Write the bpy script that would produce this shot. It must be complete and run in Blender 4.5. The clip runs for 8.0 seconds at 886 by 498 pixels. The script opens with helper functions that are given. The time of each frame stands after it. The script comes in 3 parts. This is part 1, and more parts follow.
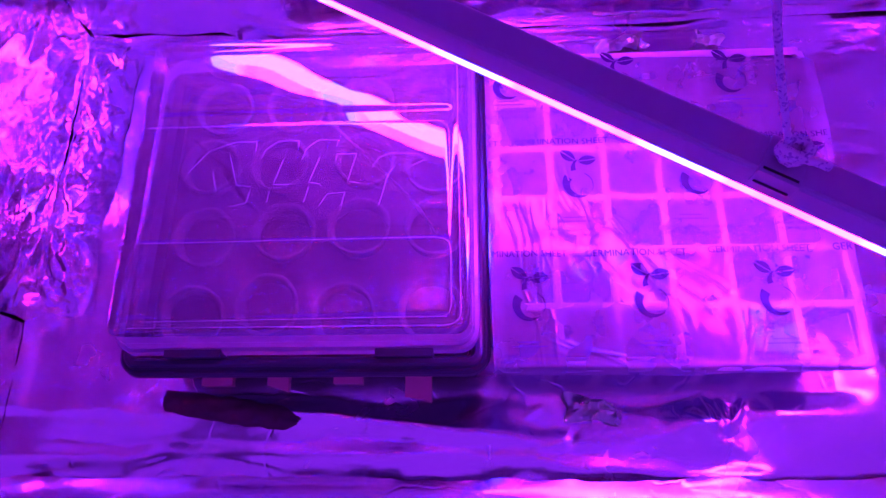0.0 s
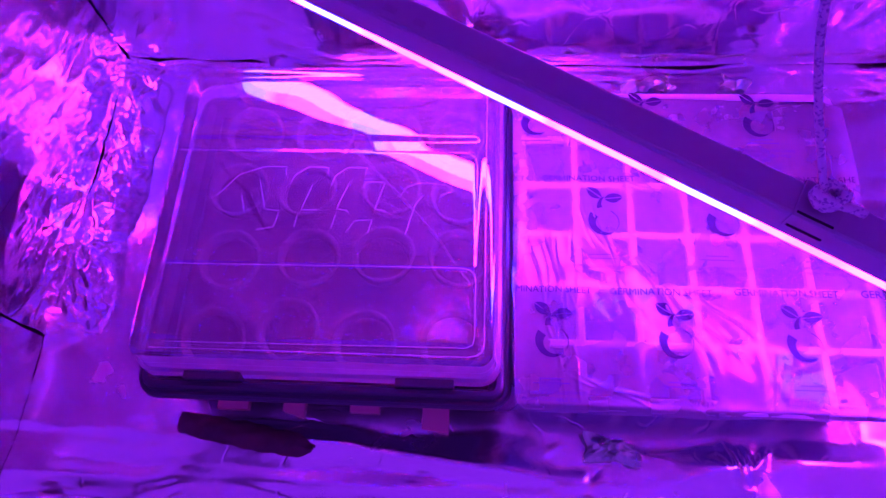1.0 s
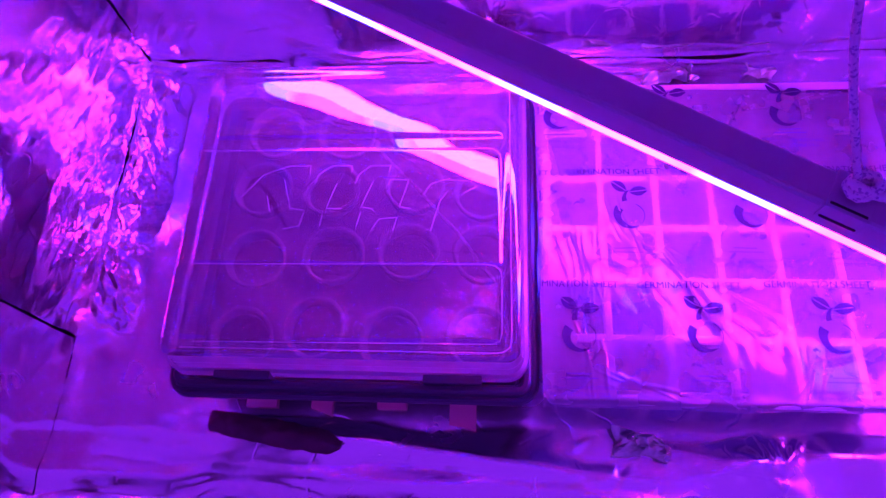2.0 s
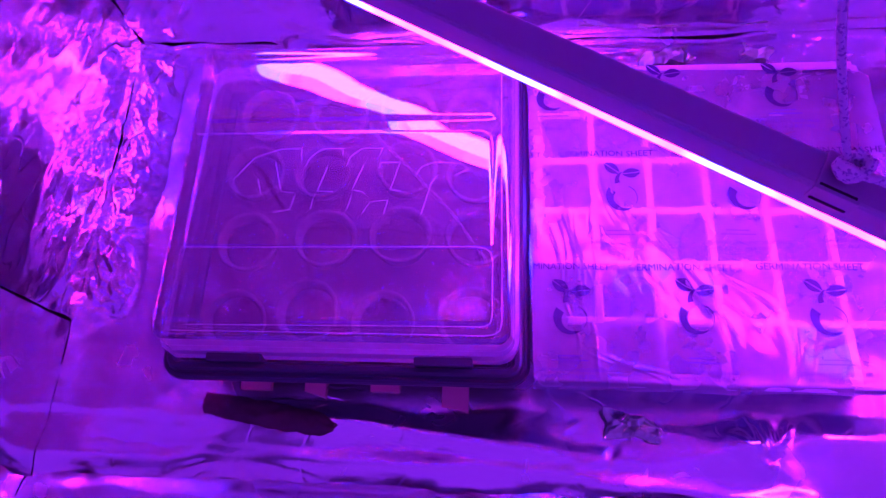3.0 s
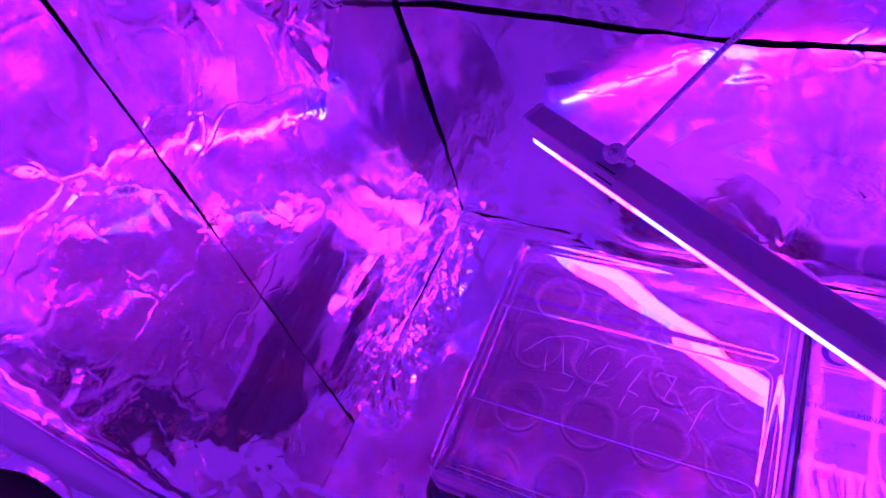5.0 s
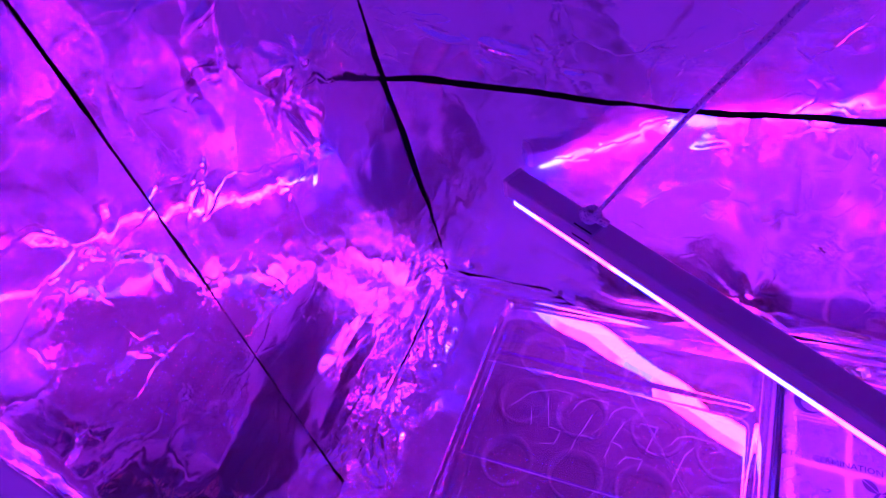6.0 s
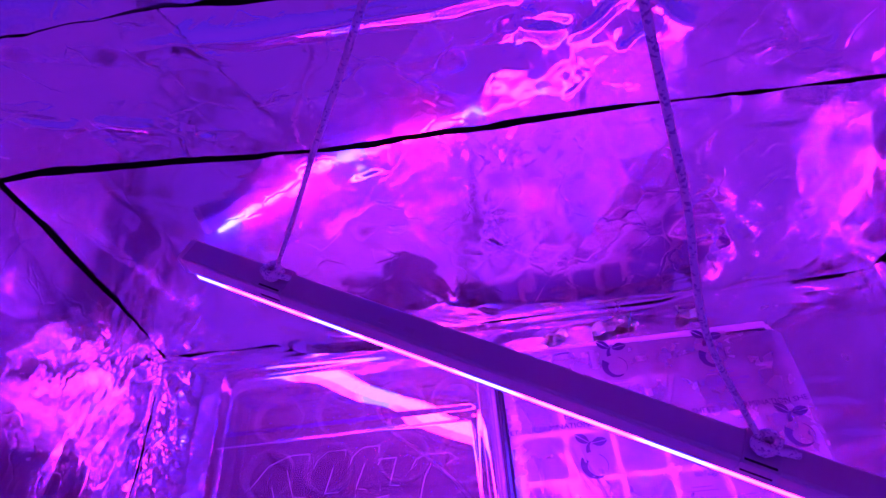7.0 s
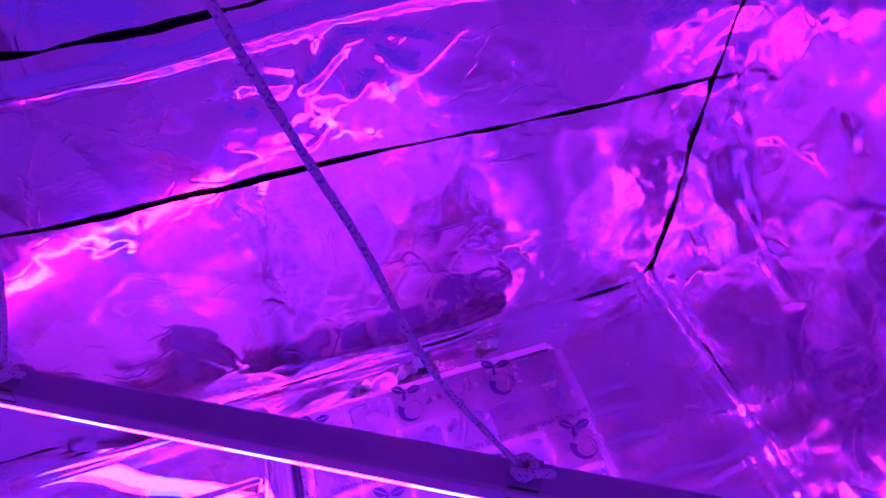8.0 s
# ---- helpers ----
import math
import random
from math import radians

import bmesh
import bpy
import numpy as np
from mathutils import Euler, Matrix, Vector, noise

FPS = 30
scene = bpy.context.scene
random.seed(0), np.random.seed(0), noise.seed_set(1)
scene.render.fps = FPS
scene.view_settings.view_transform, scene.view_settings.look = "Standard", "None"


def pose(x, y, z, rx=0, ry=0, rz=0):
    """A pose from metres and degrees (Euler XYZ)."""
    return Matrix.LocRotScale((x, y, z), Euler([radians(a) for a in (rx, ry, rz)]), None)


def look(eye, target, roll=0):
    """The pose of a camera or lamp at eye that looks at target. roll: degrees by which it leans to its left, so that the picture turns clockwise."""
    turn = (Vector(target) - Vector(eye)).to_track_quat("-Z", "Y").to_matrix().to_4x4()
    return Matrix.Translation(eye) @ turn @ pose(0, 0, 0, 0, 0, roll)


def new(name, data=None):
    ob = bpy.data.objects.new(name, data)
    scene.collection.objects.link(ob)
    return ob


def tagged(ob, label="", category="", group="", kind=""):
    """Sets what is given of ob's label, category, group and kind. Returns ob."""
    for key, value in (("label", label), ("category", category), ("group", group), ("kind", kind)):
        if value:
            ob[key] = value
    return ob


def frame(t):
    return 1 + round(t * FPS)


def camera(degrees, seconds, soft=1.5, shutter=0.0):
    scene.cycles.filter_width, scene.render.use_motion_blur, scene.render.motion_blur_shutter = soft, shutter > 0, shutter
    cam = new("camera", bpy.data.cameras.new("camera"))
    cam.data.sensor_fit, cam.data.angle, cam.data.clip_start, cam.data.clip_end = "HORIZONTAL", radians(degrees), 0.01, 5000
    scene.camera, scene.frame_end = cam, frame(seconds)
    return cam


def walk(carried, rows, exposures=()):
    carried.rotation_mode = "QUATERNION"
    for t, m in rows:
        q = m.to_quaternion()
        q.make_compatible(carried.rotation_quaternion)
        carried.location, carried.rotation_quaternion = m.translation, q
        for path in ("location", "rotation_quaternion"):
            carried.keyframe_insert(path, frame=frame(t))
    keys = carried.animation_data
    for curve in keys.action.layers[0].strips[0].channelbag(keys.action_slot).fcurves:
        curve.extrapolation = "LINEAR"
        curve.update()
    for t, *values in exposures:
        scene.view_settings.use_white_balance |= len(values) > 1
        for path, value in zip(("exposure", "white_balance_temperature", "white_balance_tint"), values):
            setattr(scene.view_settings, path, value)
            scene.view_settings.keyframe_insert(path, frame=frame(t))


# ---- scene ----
cam = camera(69.9, 8.0)
PATH = [
    (0, (0.325, 0.041, 0.427), (0.216, 0.739, -1.444), -9.3),
    (0.5, (0.322, 0.04, 0.424), (0.184, 0.747, -1.442), -10.5),
    (1, (0.315, 0.04, 0.427), (0.179, 0.833, -1.405), -7.7),
    (1.5, (0.312, 0.038, 0.428), (0.091, 0.903, -1.362), -12.6),
    (2, (0.309, 0.041, 0.428), (0.125, 0.815, -1.407), -12.0),
    (3.5, (0.32, 0.041, 0.426), (0.115, 0.765, -1.427), -14.4),
    (4, (0.294, 0.053, 0.438), (0.029, 0.879, -1.364), -12.1),
    (4.5, (0.278, 0.05, 0.474), (-0.459, 0.968, -1.143), -20.6),
    (4.7, (0.27, 0.041, 0.495), (-0.531, 0.969, -1.085), -21.3),
    (5.8, (0.275, 0.017, 0.513), (-0.569, 1.121, -0.925), -18.5),
    (6, (0.276, 0.016, 0.52), (-0.531, 1.152, -0.915), -17.9),
    (6.5, (0.301, 0.033, 0.508), (-0.16, 1.307, -0.962), -14.7),
    (7, (0.335, 0.051, 0.513), (0.197, 1.352, -0.999), -12.4),
    (7.5, (0.367, 0.05, 0.509), (0.423, 1.426, -0.941), -11.0),
    (8, (0.406, 0.047, 0.501), (0.7, 1.384, -0.958), -5.9),
]
walk(cam, [(t, look(eye, target, roll)) for t, eye, target, roll in PATH], [(0.0, 0.16), (4.5, 0.16), (6.5, 0.0), (8.0, -0.13)])

# ---- world and lamp colours ----
world = bpy.data.worlds.new("world")
scene.world = world
world.use_nodes = True
sky = world.node_tree
at = sky.nodes.new("ShaderNodeTexCoord")
axes = sky.nodes.new("ShaderNodeSeparateXYZ")
rise = sky.nodes.new("ShaderNodeMapRange")
rise.inputs["From Min"].default_value, rise.inputs["From Max"].default_value = -0.5, 0.8
shade = sky.nodes.new("ShaderNodeMix")
shade.data_type = "RGBA"
shade.inputs["A"].default_value, shade.inputs["B"].default_value = (0.062, 0.009, 0.62, 1), (0.172, 0.012, 0.68, 1)
sky.links.new(at.outputs["Generated"], axes.inputs[0])
sky.links.new(axes.outputs["Z"], rise.inputs["Value"])
sky.links.new(rise.outputs["Result"], shade.inputs["Factor"])
sky.links.new(shade.outputs["Result"], sky.nodes["Background"].inputs[0])
world.node_tree.nodes["Background"].inputs[1].default_value = 1.22
LED_POWER, CORE_POWER = 40.0, 34.0

# ---- materials ----


def material(name, base=(0.8, 0.8, 0.8), rough=0.5, metal=0.0, spec=0.5):
    m = bpy.data.materials.new(name)
    m.use_nodes = True
    n = m.node_tree.nodes
    p = n["Principled BSDF"]
    p.inputs["Base Color"].default_value = (*base, 1)
    p.inputs["Roughness"].default_value = rough
    p.inputs["Metallic"].default_value = metal
    p.inputs["Specular IOR Level"].default_value = spec
    return m, m.node_tree, p


def add(tree, kind, **values):
    node = tree.nodes.new(kind)
    for key, value in values.items():
        node.inputs[key.replace("_", " ")].default_value = value
    return node


def grained(name, a, b, scale, rough=(0.4, 0.6), metal=0.0, bump=0.1, dist=0.0005, detail=6.0):
    """A surface that varies between two colours, with grain at two sizes and fine relief."""
    m, tree, p = material(name, a, rough[0], metal)
    link = tree.links.new
    co = tree.nodes.new("ShaderNodeTexCoord")
    big = add(tree, "ShaderNodeTexNoise", Scale=scale, Detail=detail)
    fine = add(tree, "ShaderNodeTexNoise", Scale=scale * 9, Detail=3.0)
    ramp = tree.nodes.new("ShaderNodeMix")
    ramp.data_type = "RGBA"
    ramp.inputs["A"].default_value, ramp.inputs["B"].default_value = (*a, 1), (*b, 1)
    rr = add(tree, "ShaderNodeMapRange", To_Min=rough[0], To_Max=rough[1])
    bp = add(tree, "ShaderNodeBump", Strength=bump, Distance=dist)
    link(co.outputs["Object"], big.inputs["Vector"])
    link(co.outputs["Object"], fine.inputs["Vector"])
    link(big.outputs["Fac"], ramp.inputs["Factor"])
    link(ramp.outputs["Result"], p.inputs["Base Color"])
    link(fine.outputs["Fac"], rr.inputs["Value"])
    link(rr.outputs["Result"], p.inputs["Roughness"])
    link(fine.outputs["Fac"], bp.inputs["Height"])
    link(bp.outputs["Normal"], p.inputs["Normal"])
    return m


def foil_material(name, rough, bump):
    m, tree, p = material(name, (0.9, 0.89, 0.9), rough, 1.0)
    link = tree.links.new
    co = tree.nodes.new("ShaderNodeTexCoord")
    soft = add(tree, "ShaderNodeTexNoise", Scale=26.0, Detail=3.0, Distortion=0.6)
    fine = add(tree, "ShaderNodeTexNoise", Scale=160.0, Detail=4.0, Distortion=1.2)
    vor = add(tree, "ShaderNodeTexVoronoi", Scale=17.0)
    vor.feature = "DISTANCE_TO_EDGE"
    crease = add(tree, "ShaderNodeMapRange", From_Max=0.03, To_Min=0.0, To_Max=1.0)
    rr = add(tree, "ShaderNodeMapRange", From_Min=0.3, From_Max=0.7, To_Min=rough * 0.7, To_Max=rough * 1.5)
    b1 = add(tree, "ShaderNodeBump", Strength=bump, Distance=0.0009)
    b2 = add(tree, "ShaderNodeBump", Strength=bump * 1.5, Distance=0.0003)
    b3 = add(tree, "ShaderNodeBump", Strength=bump * 1.5, Distance=0.0004)
    bend = tree.nodes.new("ShaderNodeMixRGB")
    bend.blend_type = "LINEAR_LIGHT"
    bend.inputs[0].default_value = 0.05
    warp = add(tree, "ShaderNodeTexNoise", Scale=14.0, Detail=3.0)
    for node in (soft, fine, warp):
        link(co.outputs["Object"], node.inputs["Vector"])
    link(co.outputs["Object"], bend.inputs[1])
    link(warp.outputs["Color"], bend.inputs[2])
    link(bend.outputs[0], vor.inputs["Vector"])
    link(vor.outputs["Distance"], crease.inputs["Value"])
    link(soft.outputs["Fac"], rr.inputs["Value"])
    link(rr.outputs["Result"], p.inputs["Roughness"])
    link(soft.outputs["Fac"], b1.inputs["Height"])
    link(fine.outputs["Fac"], b2.inputs["Height"])
    link(b1.outputs["Normal"], b2.inputs["Normal"])
    link(crease.outputs["Result"], b3.inputs["Height"])
    link(b2.outputs["Normal"], b3.inputs["Normal"])
    link(b3.outputs["Normal"], p.inputs["Normal"])
    dull = add(tree, "ShaderNodeBsdfPrincipled", Metallic=1.0, Roughness=0.38)
    dull.inputs["Base Color"].default_value = (0.9, 0.89, 0.9, 1)
    link(b3.outputs["Normal"], dull.inputs["Normal"])
    both = tree.nodes.new("ShaderNodeMixShader")
    both.inputs[0].default_value = 0.16
    link(p.outputs[0], both.inputs[1])
    link(dull.outputs[0], both.inputs[2])
    link(both.outputs[0], tree.nodes["Material Output"].inputs["Surface"])
    return m


def sheer(name, clear, milk, gloss_rough, tint=(1, 1, 1), gloss=0.08, scale=60.0):
    """Thin clear plastic: mostly see-through, a little milky, glossy at grazing angles."""
    m = bpy.data.materials.new(name)
    m.use_nodes = True
    tree = m.node_tree
    tree.nodes.clear()
    link = tree.links.new
    out = tree.nodes.new("ShaderNodeOutputMaterial")
    tr = tree.nodes.new("ShaderNodeBsdfTransparent")
    tr.inputs[0].default_value = (*tint, 1)
    df = tree.nodes.new("ShaderNodeBsdfDiffuse")
    df.inputs[0].default_value = (0.85, 0.85, 0.88, 1)
    tl = tree.nodes.new("ShaderNodeBsdfTranslucent")
    tl.inputs[0].default_value = (0.85, 0.85, 0.88, 1)
    gl = tree.nodes.new("ShaderNodeBsdfGlossy")
    gl.inputs["Roughness"].default_value = gloss_rough
    co = tree.nodes.new("ShaderNodeTexCoord")
    ns = add(tree, "ShaderNodeTexNoise", Scale=scale, Detail=5.0)
    mr = add(tree, "ShaderNodeMapRange", From_Min=0.3, From_Max=0.7, To_Min=milk * 0.88, To_Max=milk * 1.12)
    bp = add(tree, "ShaderNodeBump", Strength=0.15, Distance=0.00015)
    fr = add(tree, "ShaderNodeFresnel", IOR=1.5)
    gain = tree.nodes.new("ShaderNodeMath")
    gain.operation = "ADD"
    gain.inputs[1].default_value = gloss
    half, body, top = (tree.nodes.new("ShaderNodeMixShader") for _ in range(3))
    half.inputs[0].default_value = 0.45
    link(co.outputs["Object"], ns.inputs["Vector"])
    link(ns.outputs["Fac"], mr.inputs["Value"])
    link(ns.outputs["Fac"], bp.inputs["Height"])
    link(bp.outputs["Normal"], gl.inputs["Normal"])
    link(df.outputs[0], half.inputs[1])
    link(tl.outputs[0], half.inputs[2])
    link(mr.outputs["Result"], body.inputs[0])
    link(tr.outputs[0], body.inputs[1])
    link(half.outputs[0], body.inputs[2])
    link(fr.outputs[0], gain.inputs[0])
    link(gain.outputs[0], top.inputs[0])
    link(body.outputs[0], top.inputs[1])
    link(gl.outputs[0], top.inputs[2])
    link(top.outputs[0], out.inputs[0])
    return m


def led_material(name, power, mixed, red, blue):
    """Diodes behind a frosted cover: a pink mixture, with stretches of red and of blue."""
    m = bpy.data.materials.new(name)
    m.use_nodes = True
    tree = m.node_tree
    tree.nodes.clear()
    link = tree.links.new
    out = tree.nodes.new("ShaderNodeOutputMaterial")
    em = tree.nodes.new("ShaderNodeEmission")
    em.inputs["Strength"].default_value = power
    co = tree.nodes.new("ShaderNodeTexCoord")
    last = None
    for scale, phase, colour in ((4.1, 0.0, red), (2.7, 2.2, blue)):
        wave = add(tree, "ShaderNodeTexWave", Scale=scale, Phase_Offset=phase)
        band = add(tree, "ShaderNodeMapRange", From_Min=0.58, From_Max=0.82)
        mix = tree.nodes.new("ShaderNodeMix")
        mix.data_type = "RGBA"
        mix.inputs["A"].default_value = (*mixed, 1)
        mix.inputs["B"].default_value = (*colour, 1)
        link(co.outputs["Object"], wave.inputs["Vector"])
        link(wave.outputs["Fac"], band.inputs["Value"])
        link(band.outputs["Result"], mix.inputs["Factor"])
        if last:
            link(last.outputs["Result"], mix.inputs["A"])
        last = mix
    link(last.outputs["Result"], em.inputs["Color"])
    link(em.outputs[0], out.inputs[0])
    return m


def rope_material():
    m, tree, p = material("braided_cord", (0.75, 0.73, 0.72), 0.85)
    link = tree.links.new
    co = tree.nodes.new("ShaderNodeTexCoord")
    vor = add(tree, "ShaderNodeTexVoronoi", Scale=900.0)
    cut = add(tree, "ShaderNodeMapRange", From_Min=0.78, From_Max=0.82)
    sep = tree.nodes.new("ShaderNodeSeparateColor")
    mix = tree.nodes.new("ShaderNodeMix")
    mix.data_type = "RGBA"
    mix.inputs["A"].default_value = (0.75, 0.73, 0.72, 1)
    mix.inputs["B"].default_value = (0.38, 0.36, 0.46, 1)
    link(co.outputs["Object"], vor.inputs["Vector"])
    link(vor.outputs["Color"], sep.inputs[0])
    link(sep.outputs[0], cut.inputs["Value"])
    link(cut.outputs["Result"], mix.inputs["Factor"])
    link(mix.outputs["Result"], p.inputs["Base Color"])
    return m


FOIL = foil_material("aluminium_foil", 0.10, 0.12)
FOIL_SIDE = foil_material("aluminium_foil_side", 0.06, 0.12)
FOIL_FLOOR = foil_material("aluminium_foil_floor", 0.19, 0.16)
BOARD = grained("dark_board", (0.012, 0.01, 0.012), (0.03, 0.022, 0.02), 14, (0.75, 0.9))
ROOM = grained("pale_room_paint", (0.72, 0.71, 0.72), (0.78, 0.77, 0.78), 2, (0.8, 0.95))
BLACK = grained("black_plastic", (0.03, 0.03, 0.042), (0.055, 0.055, 0.07), 40, (0.27, 0.31), 0, 0.02)
POT = grained("grey_fibre", (0.10, 0.09, 0.088), (0.17, 0.155, 0.15), 90, (0.7, 0.9), 0, 0.5, 0.001)
DECK = grained("dusty_tray_deck", (0.045, 0.04, 0.04), (0.085, 0.075, 0.07), 50, (0.6, 0.8), 0, 0.3)
SOIL = grained("compost", (0.035, 0.026, 0.02), (0.09, 0.065, 0.05), 220, (0.85, 1.0), 0, 0.9, 0.002)
PALE = grained("white_plastic", (0.56, 0.53, 0.53), (0.64, 0.61, 0.61), 30, (0.3, 0.5), 0, 0.08)
# pale cell plastic coloured dark blue: the shade under the film is painted in
CELL_SHADE = grained("shaded_cell_plastic", (0.13, 0.14, 0.27), (0.18, 0.19, 0.33), 30, (0.3, 0.5), 0, 0.08)
HOUSING = grained("anodised_housing", (0.38, 0.38, 0.42), (0.45, 0.45, 0.48), 25, (0.32, 0.45), 0.35, 0.06)
ENDCAP = grained("end_cap_plastic", (0.55, 0.55, 0.56), (0.62, 0.62, 0.62), 40, (0.4, 0.5))
SLOT = grained("dark_slot", (0.01, 0.01, 0.012), (0.02, 0.02, 0.02), 40, (0.6, 0.8))
MARK = grained("grey_print", (0.36, 0.36, 0.38), (0.4, 0.4, 0.41), 60, (0.5, 0.6))
PAPER = grained("pale_card", (0.95, 0.52, 0.4), (0.97, 0.58, 0.46), 60, (0.8, 0.9), 0, 0.2)
INK = grained("dark_print", (0.02, 0.02, 0.06), (0.035, 0.035, 0.09), 120, (0.7, 0.85))
FAINT = grained("faint_print", (0.12, 0.10, 0.26), (0.16, 0.14, 0.32), 120, (0.7, 0.85))
LID = sheer("clear_lid_plastic", 0.8, 0.205, 0.02, (0.97, 0.97, 0.98), 0.30)
LID_RIDGE = sheer("clear_lid_ridge", 0.5, 0.92, 0.15, (1, 1, 1), 0.35)
LID_SIDE = sheer("clear_lid_side", 0.8, 0.48, 0.25, (0.95, 0.95, 0.97), 0.05)
FILM = sheer("printed_film", 0.6, 0.29, 0.14, (0.95, 0.95, 0.97), 0.015, 45.0)
LED = led_material("led_cover", LED_POWER, (1.08, 0.016, 1.5), (1.9, 0.012, 0.25), (0.04, 0.032, 4.6))
LED_CORE = led_material("led_core", CORE_POWER, (0.8, 0.045, 1.4), (1.3, 0.045, 0.3), (0.10, 0.045, 2.6))
CORD = rope_material()

# ---- mesh helpers ----


def mesh_ob(name, verts, faces, mat, parent=None, smooth=True, label=""):
    me = bpy.data.meshes.new(name)
    me.from_pydata([tuple(v) for v in verts], [], faces)
    me.materials.append(mat)
    if smooth:
        me.polygons.foreach_set("use_smooth", [True] * len(me.polygons))
    me.update()
    ob = new(name, me)
    ob.parent = parent
    if label:
        ob["label"] = label
    return ob


def part(name, bm, mat, parent, label="", smooth=False):
    me = bpy.data.meshes.new(name)
    bmesh.ops.recalc_face_normals(bm, faces=bm.faces[:])
    bm.to_mesh(me)
    bm.free()
    me.materials.append(mat)
    if smooth:
        me.polygons.foreach_set("use_smooth", [True] * len(me.polygons))
    ob = new(name, me)
    ob.parent = parent
    if label:
        ob["label"] = label
    return ob


def thing(name, label, category, group="", kind=""):
    return tagged(new(name), label, category, group, kind)


def box_bm(x0, x1, y0, y1, z0, z1, bevel=0.0):
    bm = bmesh.new()
    bmesh.ops.create_cube(bm, size=1.0)
    bmesh.ops.scale(bm, vec=(x1 - x0, y1 - y0, z1 - z0), verts=bm.verts)
    bmesh.ops.translate(bm, vec=((x0 + x1) / 2, (y0 + y1) / 2, (z0 + z1) / 2), verts=bm.verts)
    if bevel:
        bmesh.ops.bevel(bm, geom=bm.edges[:], offset=bevel, segments=2, affect="EDGES", profile=0.6)
    return bm


def grid_faces(nu, nv):
    i, j = np.meshgrid(np.arange(nu - 1), np.arange(nv - 1), indexing="ij")
    a = (i * nv + j).ravel()
    return np.stack([a, a + nv, a + nv + 1, a + 1], 1).tolist()


def hashed(i, j, seed):
    h = (i.astype(np.int64) * 374761393 + j.astype(np.int64) * 668265263 + seed * 1442695041) & 0xFFFFFFFF
    h = ((h ^ (h >> 13)) * 1274126177) & 0xFFFFFFFF
    return ((h ^ (h >> 16)) & 0xFFFF) / 32767.5 - 1.0


def soft_noise(u, v, seed):
    """Smooth lattice noise, -1 to 1."""
    i, j = np.floor(u), np.floor(v)
    a, b = u - i, v - j
    a, b = a * a * a * (a * (6 * a - 15) + 10), b * b * b * (b * (6 * b - 15) + 10)
    h = [[hashed(i + p, j + q, seed) for q in (0, 1)] for p in (0, 1)]
    return (h[0][0] * (1 - b) + h[0][1] * b) * (1 - a) + (h[1][0] * (1 - b) + h[1][1] * b) * a


def facet_noise(u, v, seed):
    """Crumpled noise: flat triangular facets that meet in sharp creases, -1 to 1."""
    u, v = u + 0.3 * soft_noise(u * 0.45, v * 0.45, seed + 5), v + 0.3 * soft_noise(u * 0.45, v * 0.45, seed + 6)
    s = (u + v) * 0.3660254
    p, q = u + s, v + s
    i, j = np.floor(p), np.floor(q)
    a, b = p - i, q - j
    low = a > b
    c0, c1 = hashed(i, j, seed), hashed(i + 1, j + 1, seed)
    cm = np.where(low, hashed(i + 1, j, seed), hashed(i, j + 1, seed))
    hi, lo = np.where(low, a, b), np.where(low, b, a)
    return c0 * (1 - hi) + cm * (hi - lo) + c1 * lo


def crumple(u, v, size, seed):
    """Foil crumple at a feature size in metres, about unit slope times size."""
    return size * (0.5 * facet_noise(u / size, v / size, seed)
                   + 0.14 * facet_noise(u / size * 2.3, v / size * 2.3, seed + 11)
                   + 0.022 * facet_noise(u / size * 5.1, v / size * 5.1, seed + 23))


def cluster(u, v, size, seed, level=0.1):
    """0 to 1: where small wrinkles gather."""
    return step(soft_noise(u / size, v / size, seed) + 0.4 * soft_noise(u / size * 2.2, v / size * 2.2, seed + 1), level, level + 0.35)


def step(x, a, b):
    t = np.clip((x - a) / (b - a), 0, 1)
    return t * t * (3 - 2 * t)


def foil_panel(parent, place, u0, u1, v0, v1, height, seed, ragged=(0.001, 0.001, 0.001, 0.001), cell=0.0026, mat=None, label=""):
    """A sheet of foil over u0..u1, v0..v1. place(u, v, d) gives the point that stands d metres off the support."""
    nu, nv = int((u1 - u0) / cell) + 2, int((v1 - v0) / cell) + 2
    s, t = np.meshgrid(np.linspace(0, 1, nu), np.linspace(0, 1, nv), indexing="ij")
    along_v, along_u = v0 + (v1 - v0) * t, u0 + (u1 - u0) * s

    def edge(w, k):
        return 0.6 * soft_noise(w * 24, w * 0 + k, seed) + 0.4 * facet_noise(w * 70, w * 0 + k, seed)
    uu = (u0 + ragged[0] * edge(along_v, 1)) * (1 - s) + (u1 + ragged[1] * edge(along_v, 2)) * s
    vv = (v0 + ragged[2] * edge(along_u, 3)) * (1 - t) + (v1 + ragged[3] * edge(along_u, 4)) * t
    d = np.maximum(height(uu, vv), 0.0004)
    pts = np.stack([c.ravel() for c in place(uu, vv, d)], 1)
    return mesh_ob("foil_panel", pts.tolist(), grid_faces(nu, nv), mat or FOIL, parent, True, label)


def rounded_loop(x0, x1, y0, y1, r, n=6):
    pts = []
    for cx, cy, a0 in ((x1 - r, y1 - r, 0), (x0 + r, y1 - r, 90), (x0 + r, y0 + r, 180), (x1 - r, y0 + r, 270)):
        for k in range(n + 1):
            a = radians(a0 + 90 * k / n)
            pts.append((cx + r * math.cos(a), cy + r * math.sin(a)))
    return pts


